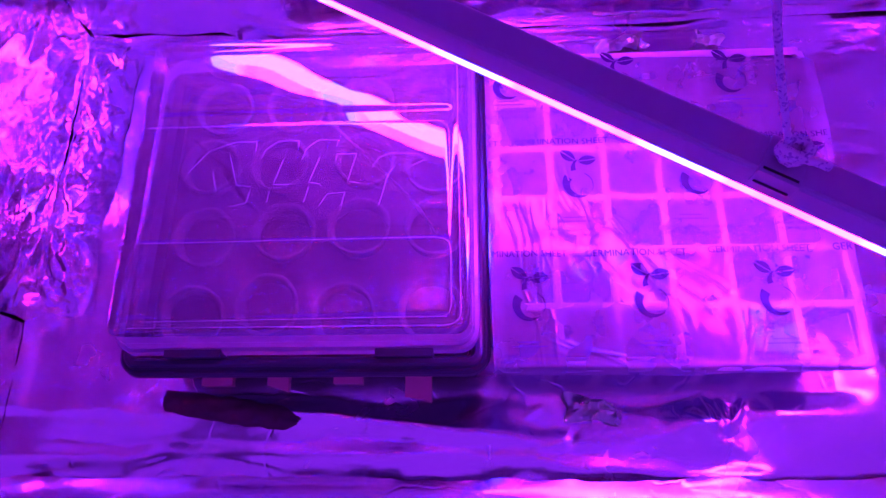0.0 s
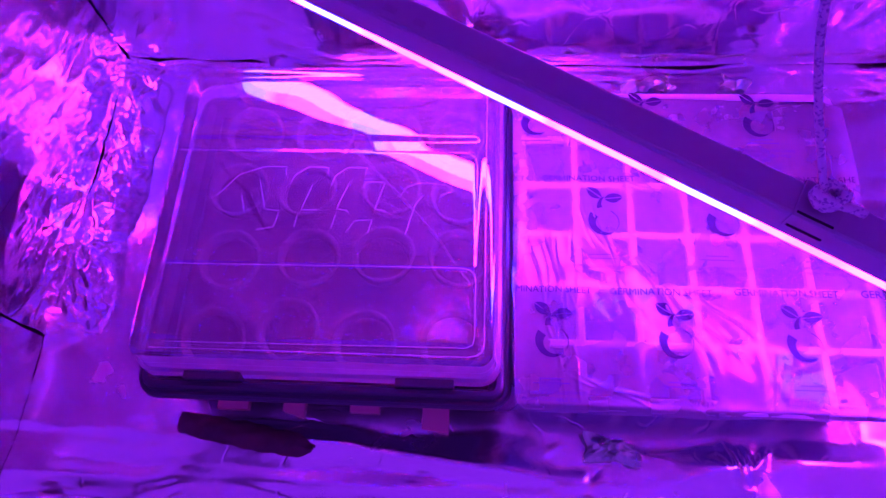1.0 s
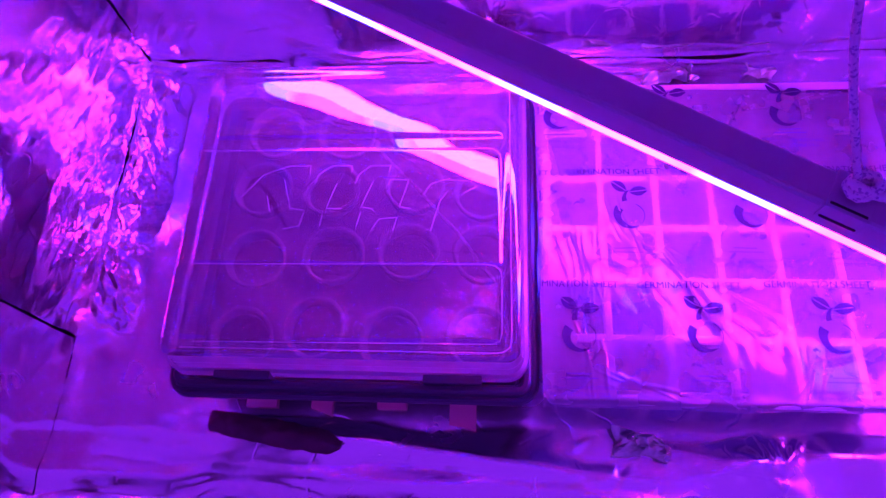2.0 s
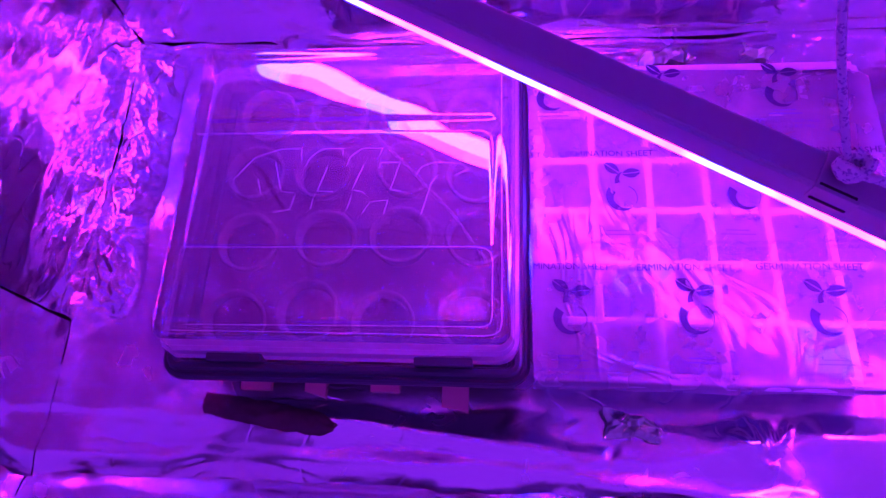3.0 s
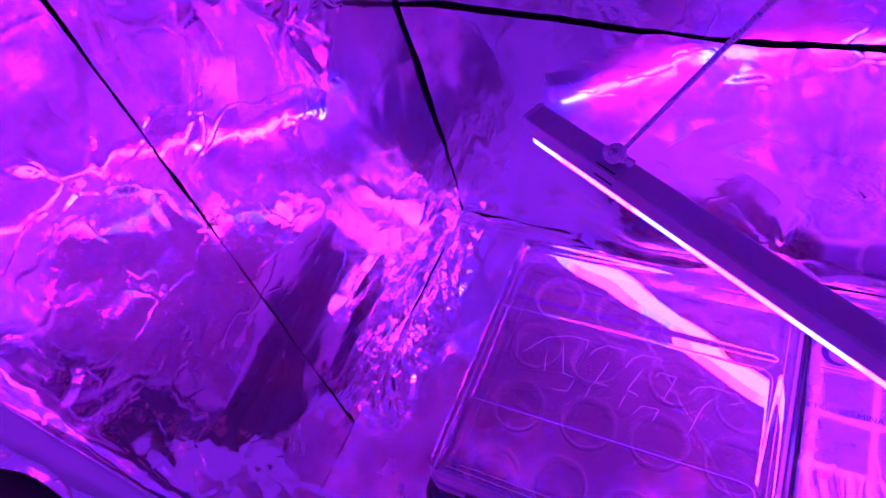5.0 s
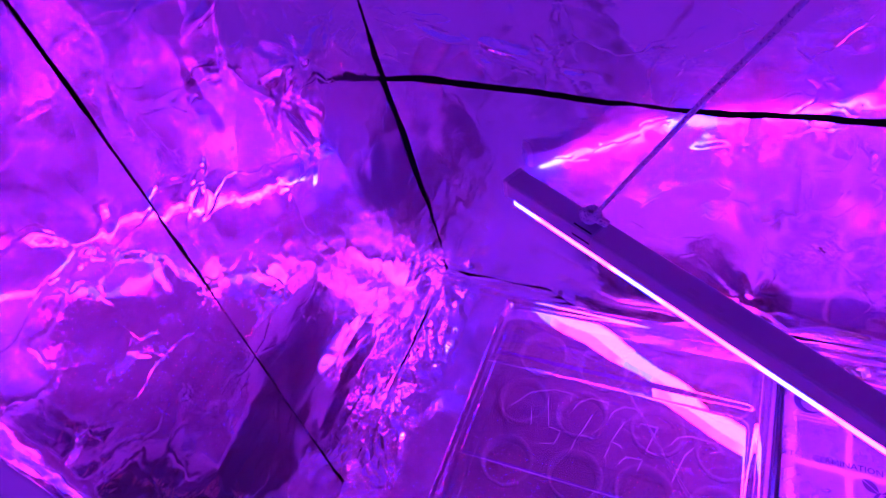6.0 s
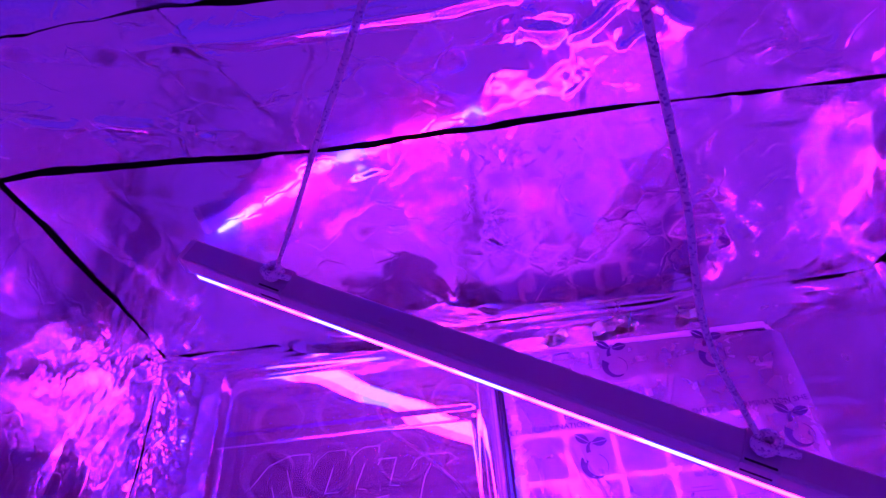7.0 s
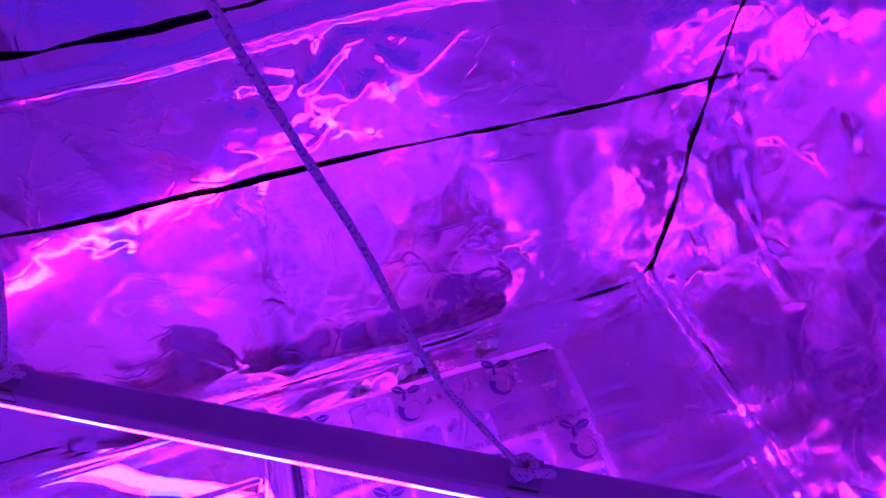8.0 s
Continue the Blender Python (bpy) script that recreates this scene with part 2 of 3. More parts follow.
def loft(x0, x1, y0, y1, r, profile, close=False, n=6):
    """A bmesh skinned through rounded rectangles, each (inset, z) of the profile; close caps the last."""
    bm = bmesh.new()
    rings = []
    for inset, z in profile:
        rr = max(r - inset, 0.0015)
        rings.append([bm.verts.new((x, y, z)) for x, y in rounded_loop(x0 + inset, x1 - inset, y0 + inset, y1 - inset, rr, n)])
    m = len(rings[0])
    for a, b in zip(rings, rings[1:]):
        for k in range(m):
            bm.faces.new((a[k], a[(k + 1) % m], b[(k + 1) % m], b[k]))
    if close:
        bm.faces.new(rings[-1])
    return bm


def lathe(profile, n=24):
    bm = bmesh.new()
    rings = [[bm.verts.new((r * math.cos(2 * math.pi * k / n), r * math.sin(2 * math.pi * k / n), z)) for k in range(n)] for r, z in profile]
    for a, b in zip(rings, rings[1:]):
        for k in range(n):
            bm.faces.new((a[k], a[(k + 1) % n], b[(k + 1) % n], b[k]))
    return bm


def tube(points, radius, mat, parent, name, twist=900.0, relief=0.16, n=10, seg=0.0012, straight=False):
    """A braided cord through points, its strands standing proud in a crossing pattern."""
    pts = [Vector(p) for p in points]
    path = []
    for k in range(len(pts) - 1):
        p0, p1, p2, p3 = pts[max(k - 1, 0)], pts[k], pts[k + 1], pts[min(k + 2, len(pts) - 1)]
        count = max(3, int((p2 - p1).length / seg))
        for i in range(count):
            t = i / count
            if straight:
                path.append(p1.lerp(p2, t))
                continue
            path.append(0.5 * (2 * p1 + (p2 - p0) * t + (2 * p0 - 5 * p1 + 4 * p2 - p3) * t * t + (3 * p1 - p0 - 3 * p2 + p3) * t ** 3))
    path.append(pts[-1])
    verts, faces, s = [], [], 0.0
    side = None
    for k, p in enumerate(path):
        d = (path[min(k + 1, len(path) - 1)] - path[max(k - 1, 0)]).normalized()
        if side is None:
            side = d.orthogonal().normalized()
        side = (side - d * side.dot(d)).normalized()
        up = d.cross(side)
        if k:
            s += (p - path[k - 1]).length
        for i in range(n):
            a = 2 * math.pi * i / n
            r = radius * (1 + relief * math.sin(2 * a + s * twist) * math.sin(2 * a - s * twist))
            verts.append(p + side * (r * math.cos(a)) + up * (r * math.sin(a)))
    for k in range(len(path) - 1):
        for i in range(n):
            faces.append((k * n + i, k * n + (i + 1) % n, (k + 1) * n + (i + 1) % n, (k + 1) * n + i))
    return mesh_ob(name, verts, faces, mat, parent)


# ---- the cabinet: dark board lined with foil ----
W, D, TOP = 0.695, 0.4, 0.64


def structure(name, bm, mat, label):
    return tagged(part(name, bm, mat, None), label, "structure", kind="structure")


floor = structure("floor", box_bm(-0.02, W + 0.02, -0.01, D + 0.02, -0.02, -0.006), BOARD, "dark board cabinet floor lined with crinkled foil")
wall_back = structure("wall_back", box_bm(-0.02, W + 0.07, D + 0.006, D + 0.02, -0.006, TOP), BOARD, "dark cabinet back lined with foil sheets")
wall_left = structure("wall_left", box_bm(-0.02, -0.006, -0.08, D + 0.006, -0.006, TOP), BOARD, "dark cabinet side lined with crumpled foil")
LEAN_OUT = 0.062


def leaning_side():
    bm = box_bm(W + 0.006, W + 0.02, -0.002, D + 0.006, -0.006, TOP)
    for v in bm.verts:
        v.co.x += LEAN_OUT * max(v.co.z, 0)
    return bm


wall_right = structure("wall_right", leaning_side(), BOARD, "dark cabinet side lined with crumpled foil")
ceiling = structure("ceiling", box_bm(-0.02, W + 0.06, 0.13, D + 0.02, TOP, TOP + 0.014), FOIL, "foil-lined cabinet top")


def on_floor(u, v, d):
    return u, v, d


def widen(u, z):
    return u + LEAN_OUT * z * step(u, 0.35, W)


def on_back(u, v, d):
    return widen(u, v), D - d, v


def on_back_low(u, v, d):
    return widen(u, v), D - d, v * (1 + 0.085 * step(u, 0.3, 0.0) - 0.02 * step(u, 0.36, 0.6))


def on_back_mid(u, v, d):
    shut = 1 - step(u, 0.17, 0.22) * step(u, 0.46, 0.33)
    return widen(u, v), D - d, v + 0.0072 * shut * (v - 0.2335) / 0.1105 + (0.0195 * step(u, 0.3, 0.0) - 0.0046 * step(u, 0.36, 0.6) + 0.0035 * np.exp(-((u - 0.34) / 0.07) ** 2)) * (1 - (v - 0.2335) / 0.1105)


def on_left(u, v, d):
    return d, u, v


def on_right(u, v, d):
    return W - d + LEAN_OUT * v, u, v


def fans(u, v, seed, spots, height=0.0016):
    """Sharp creases that run out from a few pinched spots (u, v, reach)."""
    rnd = random.Random(seed)
    d = u * 0
    for cu, cv, reach in spots:
        turn = rnd.uniform(0, 360)
        for k in range(9):
            a = radians(turn + 12 * (k - 4) + rnd.uniform(-7, 7) + (180 if k % 4 == 3 else 0))
            ln, w, h = reach * rnd.uniform(0.45, 1.0), reach * rnd.uniform(0.06, 0.17), height * rnd.uniform(-0.9, 1.0) * reach / 0.05
            s = (u - cu) * math.cos(a) + (v - cv) * math.sin(a)
            t = (v - cv) * math.cos(a) - (u - cu) * math.sin(a) + 0.08 * reach * np.sin(s / reach * 3 + k)
            wide = w * (0.35 + 0.65 * np.clip(s / ln, 0, 1))
            d = d + h * np.clip(1 - np.abs(t) / wide, 0, 1) * step(s, 0.0, 0.25 * ln) * np.clip((ln - s) / (0.6 * ln), 0, 1)
    return d


def spread(seed, count, u0, u1, v0, v1, low=0.03, high=0.07):
    rnd = random.Random(seed)
    return [(rnd.uniform(u0, u1), rnd.uniform(v0, v1), rnd.uniform(low, high)) for _ in range(count)]


def floor_height(u, v):
    d = 0.0022 * soft_noise(u / 0.09, v / 0.05, 3) + 0.0016 * soft_noise(u / 0.05, v / 0.11, 4)
    rough = 0.07 + 0.1 * cluster(u, v, 0.06, 105) + 0.2 * step(u, 0.05, 0.02) * step(v, 0.13, 0.16) + 0.12 * step(v, 0.11, 0.06) + 0.2 * step(v, 0.35, 0.39) - 0.12 * step(v, 0.1, 0.08) + 0.05 * step(u, 0.57, 0.64)
    streak = 0.18 * step(v, 0.105, 0.085) + 0.24 * step(u, 0.55, 0.58) * step(v, 0.10, 0.15)
    d = d + 0.7 * rough * crumple(u * 0.45, v, 0.016, 7) + 0.075 * crumple(u * 0.6, v, 0.055, 9) + streak * crumple(u * 0.14, v, 0.026, 15)
    d = d + 0.2 * step(u, 0.058, 0.02) * step(v, 0.14, 0.18) * crumple(u, v * 0.5, 0.010, 107) * (0.6 + 0.4 * soft_noise(u / 0.02, v / 0.04, 108))
    d = d + fans(u, v, 371, [(0.478, 0.073, 0.045), (0.395, 0.083, 0.04), (0.375, 0.095, 0.035)], 0.0045) + fans(u, v, 372, [(0.66, 0.30, 0.05), (0.665, 0.24, 0.045), (0.63, 0.36, 0.05)], 0.0022)
    fold = 0.058 + 0.012 * np.sin(u * 9 + 0.6) * step(u, 0.2, 0.5)
    d = d + 0.003 * np.exp(-((v - fold) / 0.006) ** 2) * (0.5 + 0.5 * step(u, 0.3, 0.45))
    d = d + 0.004 * np.exp(-((v - 0.088 + 0.12 * (u - 0.2)) / 0.008) ** 2) * step(u, 0.05, 0.12) * step(u, 0.42, 0.3)
    r2 = ((u - 0.463) / 0.020) ** 2 + ((v - 0.076) / 0.014) ** 2
    d = d + np.exp(-r2) * (0.0085 + 0.35 * crumple(u, v, 0.012, 111))
    d = d + 0.0025 * step(u, 0.018, 0.0) + 0.008 * step(u, W - 0.016, W) + 0.003 * step(v, D - 0.014, D) * step(u, 0.01, 0.05)
    strip = step(u, 0.650, 0.668)
    d = d + strip * 0.0035 * np.abs(np.sin((u - 0.65) / 0.0085 * np.pi + 0.5 * soft_noise(v / 0.06, u * 0, 101))) * (0.6 + 0.4 * soft_noise(v / 0.05, u * 0, 102))
    strip = step(v, 0.372, 0.382)
    d = d + strip * 0.003 * np.abs(np.sin((v - 0.37) / 0.007 * np.pi + 0.6 * soft_noise(u / 0.06, v * 0, 103))) * (0.6 + 0.4 * soft_noise(u / 0.04, v * 0, 104))
    under = step(u, 0.08, 0.11) * step(u, 0.58, 0.55) * step(v, 0.082, 0.1) * step(v, 0.34, 0.32)
    right = step(u, 0.490, 0.515) * step(v, 0.14, 0.11)
    d = d * (1 - 0.9 * right) + right * (0.13 * np.clip(v - 0.045, 0, 0.06) + 0.05 * crumple(u * 0.5, v, 0.03, 116))
    return d * (1 - under) + 0.001 - 0.001 * under


def at_foot(v):
    """Sheets lie closer to the board where they meet the floor."""
    return 0.2 + 0.8 * step(v, 0.0, 0.03)


def back_low(u, v):
    d = 0.0012 * soft_noise(u / 0.16 + 3, v / 0.12, 13) + 0.11 * crumple(u, v * 0.8, 0.085, 131) + 0.016 * np.exp(-((v - 0.025) / 0.065) ** 2) * step(u, 0.10, 0.2) * step(u, 0.68, 0.6)
    rough = 0.16 * step(v, 0.035, 0.0) + 0.13 * step(u, 0.62, 0.67) + 0.06 * step(v, 0.19, 0.225) * step(u, 0.1, 0.2) 
    d = d + fans(u, v, 311, spread(312, 11, 0.2, 0.68, 0.02, 0.21))
    swell = 0.35 + 0.65 * step(u, 0.11, 0.16) * step(u, 0.30, 0.22) + 0.3 * step(u, 0.28, 0.33) * step(u, 0.52, 0.44)
    cove = 0.0065 * swell * np.clip(1 - v / 0.017, 0, 1) ** 2 * step(u, 0.02, 0.05)
    cove = cove + 0.015 * step(u, 0.11, 0.15) * step(u, 0.28, 0.22) * np.clip(1 - v / 0.028, 0, 1) ** 2
    d = d + 0.22 * step(v, 0.07, 0.02) * step(u, 0.1, 0.16) * step(u, 0.60, 0.5) * crumple(u * 0.3, v, 0.018, 137)
    return 0.003 + at_foot(v) * (d + rough * crumple(u, v * 0.8, 0.026, 17)) + cove


def back_mid(u, v):
    d = 0.0012 * soft_noise(u / 0.16 + 9, v / 0.12, 23) + 0.075 * crumple(u, v, 0.09, 28)
    patch = np.exp(-((u - 0.40) / 0.075) ** 2)
    d = d + (0.10 * patch + 0.12 * step(u, 0.57, 0.63)) * crumple(u, v, 0.028, 27) + fans(u, v, 321, [(0.40, 0.285, 0.07), (0.375, 0.31, 0.05), (0.43, 0.27, 0.05), (0.45, 0.31, 0.05), *spread(322, 5, 0.05, 0.65, 0.24, 0.34)])
    return 0.004 + d + 0.0025 * np.exp(-((v - 0.325 - 0.02 * (u - 0.3)) / 0.005) ** 2) * step(u, 0.12, 0.2)


def back_top(u, v):
    return 0.004 + 0.07 * crumple(u, v, 0.1, 34) + fans(u, v, 331, spread(332, 12, 0.05, 0.65, 0.36, 0.6))


def left_back(u, v):
    d = 0.0015 * soft_noise(u / 0.14, v / 0.14, 43) + 0.075 * crumple(u, v * 0.8, 0.1, 48)
    rough = 0.02 + 0.30 * step(v, 0.15, 0.04) * (0.55 + 0.45 * soft_noise(u / 0.05, v / 0.04, 51))
    d = d + fans(u, v, 341, spread(342, 10, 0.16, 0.38, 0.08, 0.5), 0.0009)
    return 0.003 + (1 - 0.7 * step(u, 0.175, 0.150) * step(v, 0.15, 0.25)) * at_foot(v) * (0.001 + d + rough * crumple(u * 0.24, v + 0.2 * u, 0.015, 47) + 0.10 * step(v, 0.16, 0.06) * crumple(u * 0.5, v + 0.2 * u, 0.03, 49))


def left_front(u, v):
    d = 0.002 * soft_noise(u / 0.12, v / 0.12, 53) + 0.085 * crumple(u + 0.5 * v, v - 0.3 * u, 0.085, 57)
    edge = 0.006 * np.exp(-((u - 0.02) / 0.006) ** 2)
    return 0.003 + (1 - 0.75 * step(u, 0.122, 0.148)) * at_foot(v) * (0.001 + d + edge + fans(u, v, 351, spread(352, 12, 0.0, 0.14, 0.03, 0.5, 0.04, 0.09), 0.0005))


def right_side(u, v):
    d = 0.0015 * soft_noise(u / 0.14, v / 0.12, 63) + 0.09 * crumple(u, v * 0.8, 0.09, 68)
    return 0.003 + at_foot(v) * (0.001 + d + 0.065 * crumple(u, v * 0.8, 0.034, 67) + fans(u, v, 361, spread(362, 12, 0.05, 0.38, 0.03, 0.4)))


def slanted(fn, tilt):
    """Leans a panel's seam: u slides with height."""
    def placed(u, v, d):
        return fn(u + tilt * v, v, d)
    return placed


def leaning(u, v, d):
    return d, u + (D - u) / 0.25 * 0.045 * np.minimum(v, 0.4) - (0.0040 * np.exp(-np.maximum(v, 0) / 0.020) + 0.0008 * step(v, 0.2, 0.3)) * (u - 0.1488) / 0.25, v


foil_panel(floor, on_floor, 0.0035, W - 0.003, 0.036, D - 0.0042, floor_height, 1, (0.001, 0.002, 0.003, 0.0018), 0.002, FOIL_FLOOR, "crinkled foil with long folds")
foil_panel(wall_back, on_back_low, 0.004, W - 0.003, 0.0035, 0.2295, back_low, 2, (0.001, 0.001, 0.001, 0.0012))
foil_panel(wall_back, on_back_mid, 0.0038, W - 0.003, 0.2335, 0.344, back_mid, 3, (0.001, 0.001, 0.0018, 0.003))
foil_panel(wall_back, on_back, 0.0055, W - 0.003, 0.3500, TOP - 0.003, back_top, 4, (0.001, 0.001, 0.004, 0.001), 0.005)
foil_panel(wall_left, leaning, 0.1488, D - 0.0035, 0.003, TOP - 0.003, left_back, 5, (0.0012, 0.001, 0.001, 0.001), 0.0019, FOIL_SIDE)
foil_panel(wall_left, slanted(on_left, 0.045), 0.0, 0.1475, 0.004, TOP - 0.003, left_front, 6, (0.004, 0.0009, 0.001, 0.001), 0.003, FOIL_SIDE)
foil_panel(wall_right, on_right, 0.004, D - 0.005, 0.005, TOP - 0.003, right_side, 7, (0.003, 0.001, 0.001, 0.001), 0.003)


def edge_strip(u, v):
    """The loose, tightly wrinkled edge of the side sheet, turned out over the floor."""
    fade = step(u, 0.050, 0.030) * step(u, 0.003, 0.010) * step(v, 0.150, 0.175) * step(v, 0.392, 0.375)
    small = 0.75 * crumple(u + 0.4 * v, v * 0.55, 0.0085, 113) + 0.25 * crumple(u, v * 0.7, 0.018, 114)
    return 0.0008 + fade * np.maximum(0.0042 + small * (0.7 + 0.3 * soft_noise(u / 0.02, v / 0.03, 115)), 0.0)


foil_panel(floor, on_floor, 0.0040, 0.0490, 0.152, D - 0.007, edge_strip, 9, (0.001, 0.005, 0.003, 0.001), 0.0014, FOIL_SIDE, "tightly wrinkled foil edge")


def front_lip():
    lip = tagged(part("front_sill", box_bm(-0.004, W + 0.004, -0.008, 0.040, -0.0055, 0.006), BOARD, None), "front sill of the cabinet wrapped in foil", "sill", kind="structure")

    def over(u, v, d):
        return u, v, 0.0085 + d + 0.010 * np.sin(np.clip((v + 0.01) / 0.054, 0, 1) * np.pi)

    def h(u, v):
        return 0.0015 * soft_noise(u / 0.07, v / 0.02, 71) + 0.1 * crumple(u * 0.4, v, 0.02, 72)
    foil_panel(lip, over, 0.004, W - 0.004, -0.009, 0.0445, h, 8, (0.001, 0.001, 0.002, 0.003), 0.003, FOIL_FLOOR)


front_lip()

# ---- the floor of the room, and the cabinet's base ----


def surroundings():
    structure("ground", box_bm(-0.7, W + 0.7, -0.9, D + 0.4, -0.17, -0.14), ROOM, "plain pale room floor")
    stand = thing("cabinet_base", "plain dark board base under the cabinet", "cabinet base", kind="structure")
    part("body", box_bm(-0.02, W + 0.02, -0.01, D + 0.02, -0.14, -0.0205, 0.002), BOARD, stand)


surroundings()

# ---- covered seed tray ----
TX0, TX1, TY0, TY1 = 0.1025, 0.3320, 0.1020, 0.3245
POTS_X = [0.1420, 0.1935, 0.2445, 0.2945]
POTS_Y = [0.1470, 0.1960, 0.2470, 0.2980]


LX0, LX1, LY0, LY1, LR = 0.1085, 0.3200, 0.1205, 0.3240, 0.008


LID_FALL = 0.02


def lid_height(x, y):
    """Height of the pressed lid's top over its footprint, and the distance in from its edge."""
    qx, qy = np.abs(x - (LX0 + LX1) / 2) - (LX1 - LX0) / 2 + LR, np.abs(y - (LY0 + LY1) / 2) - (LY1 - LY0) / 2 + LR
    d = -(np.hypot(np.maximum(qx, 0), np.maximum(qy, 0)) + np.minimum(np.maximum(qx, qy), 0) - LR)
    z = 0.0815 + 0.0014 * step(d, 0.0, 0.0025) - 0.0008 * step(d, 0.0048, 0.0095)
    inner = step(d, 0.0095, 0.0130)
    groove = step(y, 0.2563, 0.2575) * step(y, 0.2672, 0.2660)
    front = step(y, 0.1785, 0.1773)
    z = z + inner * (0.0016 - 0.0022 * groove - 0.0010 * front)
    return z, d, inner


# strokes of the pressed mark, as plain ridges
STROKES = (((0.1870, 0.2380), (0.1870, 0.2440), (0.1730, 0.2440), (0.1570, 0.2380), (0.1450, 0.2230)),
           ((0.1710, 0.2340), (0.1770, 0.2140), (0.1860, 0.2130)),
           ((0.2140, 0.2390), (0.2140, 0.2440), (0.2010, 0.2440), (0.1930, 0.2380), (0.1910, 0.2320)),
           ((0.2050, 0.2310), (0.2000, 0.2140), (0.2100, 0.2140)),
           ((0.2380, 0.2390), (0.2390, 0.2440), (0.2260, 0.2440), (0.2190, 0.2380), (0.2170, 0.2310)),
           ((0.2280, 0.2320), (0.2220, 0.2150), (0.2290, 0.2140), (0.2300, 0.2120)),
           ((0.2380, 0.2300), (0.2390, 0.2340), (0.2510, 0.2340), (0.2460, 0.2150), (0.2530, 0.2140)),
           ((0.2300, 0.2000), (0.2340, 0.2070), (0.2450, 0.2080), (0.2430, 0.1990)),
           ((0.2610, 0.2240), (0.2650, 0.2310), (0.2730, 0.2340), (0.2890, 0.2330), (0.2940, 0.2290), (0.2860, 0.2250)),
           ((0.2750, 0.2250), (0.2710, 0.2190), (0.2660, 0.1990)),
           ((0.1860, 0.2110), (0.1840, 0.2020), (0.1740, 0.2000)),
           ((0.1980, 0.2100), (0.1970, 0.2020)),
           ((0.2220, 0.2110), (0.2200, 0.2020)),
           ((0.1610, 0.2230), (0.1640, 0.2120)))


def covered_tray():
    tray = thing("seed_tray", "black plastic seed tray with a clear pressed lid", "seed tray")
    part("base", loft(TX0, TX1, TY0, TY1, 0.014, ((0.0235, 0.002), (0.0190, 0.0025), (0.0135, 0.040), (0.0005, 0.0420), (0.0, 0.046), (0.0008, 0.0485), (0.0022, 0.0497), (0.0040, 0.0497), (0.0052, 0.0535),
                                                  (0.0066, 0.0545), (0.0092, 0.0545), (0.0106, 0.0520), (0.0118, 0.0475)), False, 8), BLACK, tray, smooth=False)
    bottom = loft(TX0, TX1, TY0, TY1, 0.014, ((0.0235, 0.0022), (0.05, 0.0021)), True)
    part("bottom", bottom, BLACK, tray)
    part("deck", loft(TX0, TX1, TY0, TY1, 0.014, ((0.0112, 0.0368), (0.0125, 0.0372), (0.03, 0.0372)), True), DECK, tray)
    first = None
    rnd = random.Random(4)
    for cy in POTS_Y:
        for cx in POTS_X:
            if first is None:
                pot = part("pot", lathe(((0.0125, 0.004), (0.0150, 0.006), (0.0195, 0.0440), (0.0212, 0.0466), (0.0206, 0.0482), (0.0186, 0.0476), (0.0172, 0.0430), (0.0150, 0.020))), POT, tray, smooth=True)
                for v in pot.data.vertices:
                    v.co += 0.0011 * noise.noise_vector(v.co * 95)
                bm = lathe(((0.0171, 0.0385), (0.0150, 0.0402), (0.0110, 0.0395), (0.0070, 0.0408), (0.0030, 0.0398), (0.0005, 0.0404)), 20)
                for v in bm.verts:
                    v.co.z += 0.0016 * noise.noise(v.co * 260)
                soil = part("soil", bm, SOIL, pot, "dark damp compost", smooth=True)
                first = (pot, soil)
            else:
                pot = new("pot", first[0].data)
                soil = new("soil", first[1].data)
                soil["label"] = "dark damp compost"
                pot.parent, soil.parent = tray, pot
            pot.matrix_basis = pose(cx + rnd.uniform(-0.0008, 0.0008), cy + rnd.uniform(-0.0008, 0.0008), rnd.uniform(-0.0006, 0.0006), rnd.uniform(-8, 8), rnd.uniform(-8, 8), rnd.uniform(0, 360))
    lid = new("lid")
    lid.parent = tray
    lid["label"] = "clear hazy plastic lid with a pressed pattern"
    nx, ny = 200, 200
    x, y = np.meshgrid(np.linspace(LX0, LX1, nx), np.linspace(LY0, LY1, ny), indexing="ij")

    def surface(x, y):
        z, d, inner = lid_height(x, y)
        return z - LID_FALL * (LY1 - y) + inner * (0.0007 * soft_noise(x / 0.06 + 0.3, y / 0.05, 81) + 0.0007 * soft_noise(x / 0.05, y / 0.04, 82) * step(y, 0.255, 0.28)), d
    z, d = surface(x, y)
    ok = d > -0.0004
    faces = [f for f in grid_faces(nx, ny) if all(ok.flat[k] for k in f)]
    lid_top = mesh_ob("lid_top", np.stack([x.ravel(), y.ravel(), z.ravel()], 1).tolist(), faces, LID, lid)
    lid_top.visible_shadow = False
    wall = loft(LX0, LX1, LY0, LY1, LR, ((0.0, 0.0815), (-0.0003, 0.0800), (-0.0014, 0.0690), (-0.0017, 0.0685), (-0.0028, 0.0590), (-0.0050, 0.0580), (-0.0062, 0.0525)), False, 8)
    for v in wall.verts:
        v.co.z -= LID_FALL * (LY1 - v.co.y) * max(v.co.z - 0.06, 0) / 0.0215
    part("lid_wall", wall, LID_SIDE, lid, smooth=False)
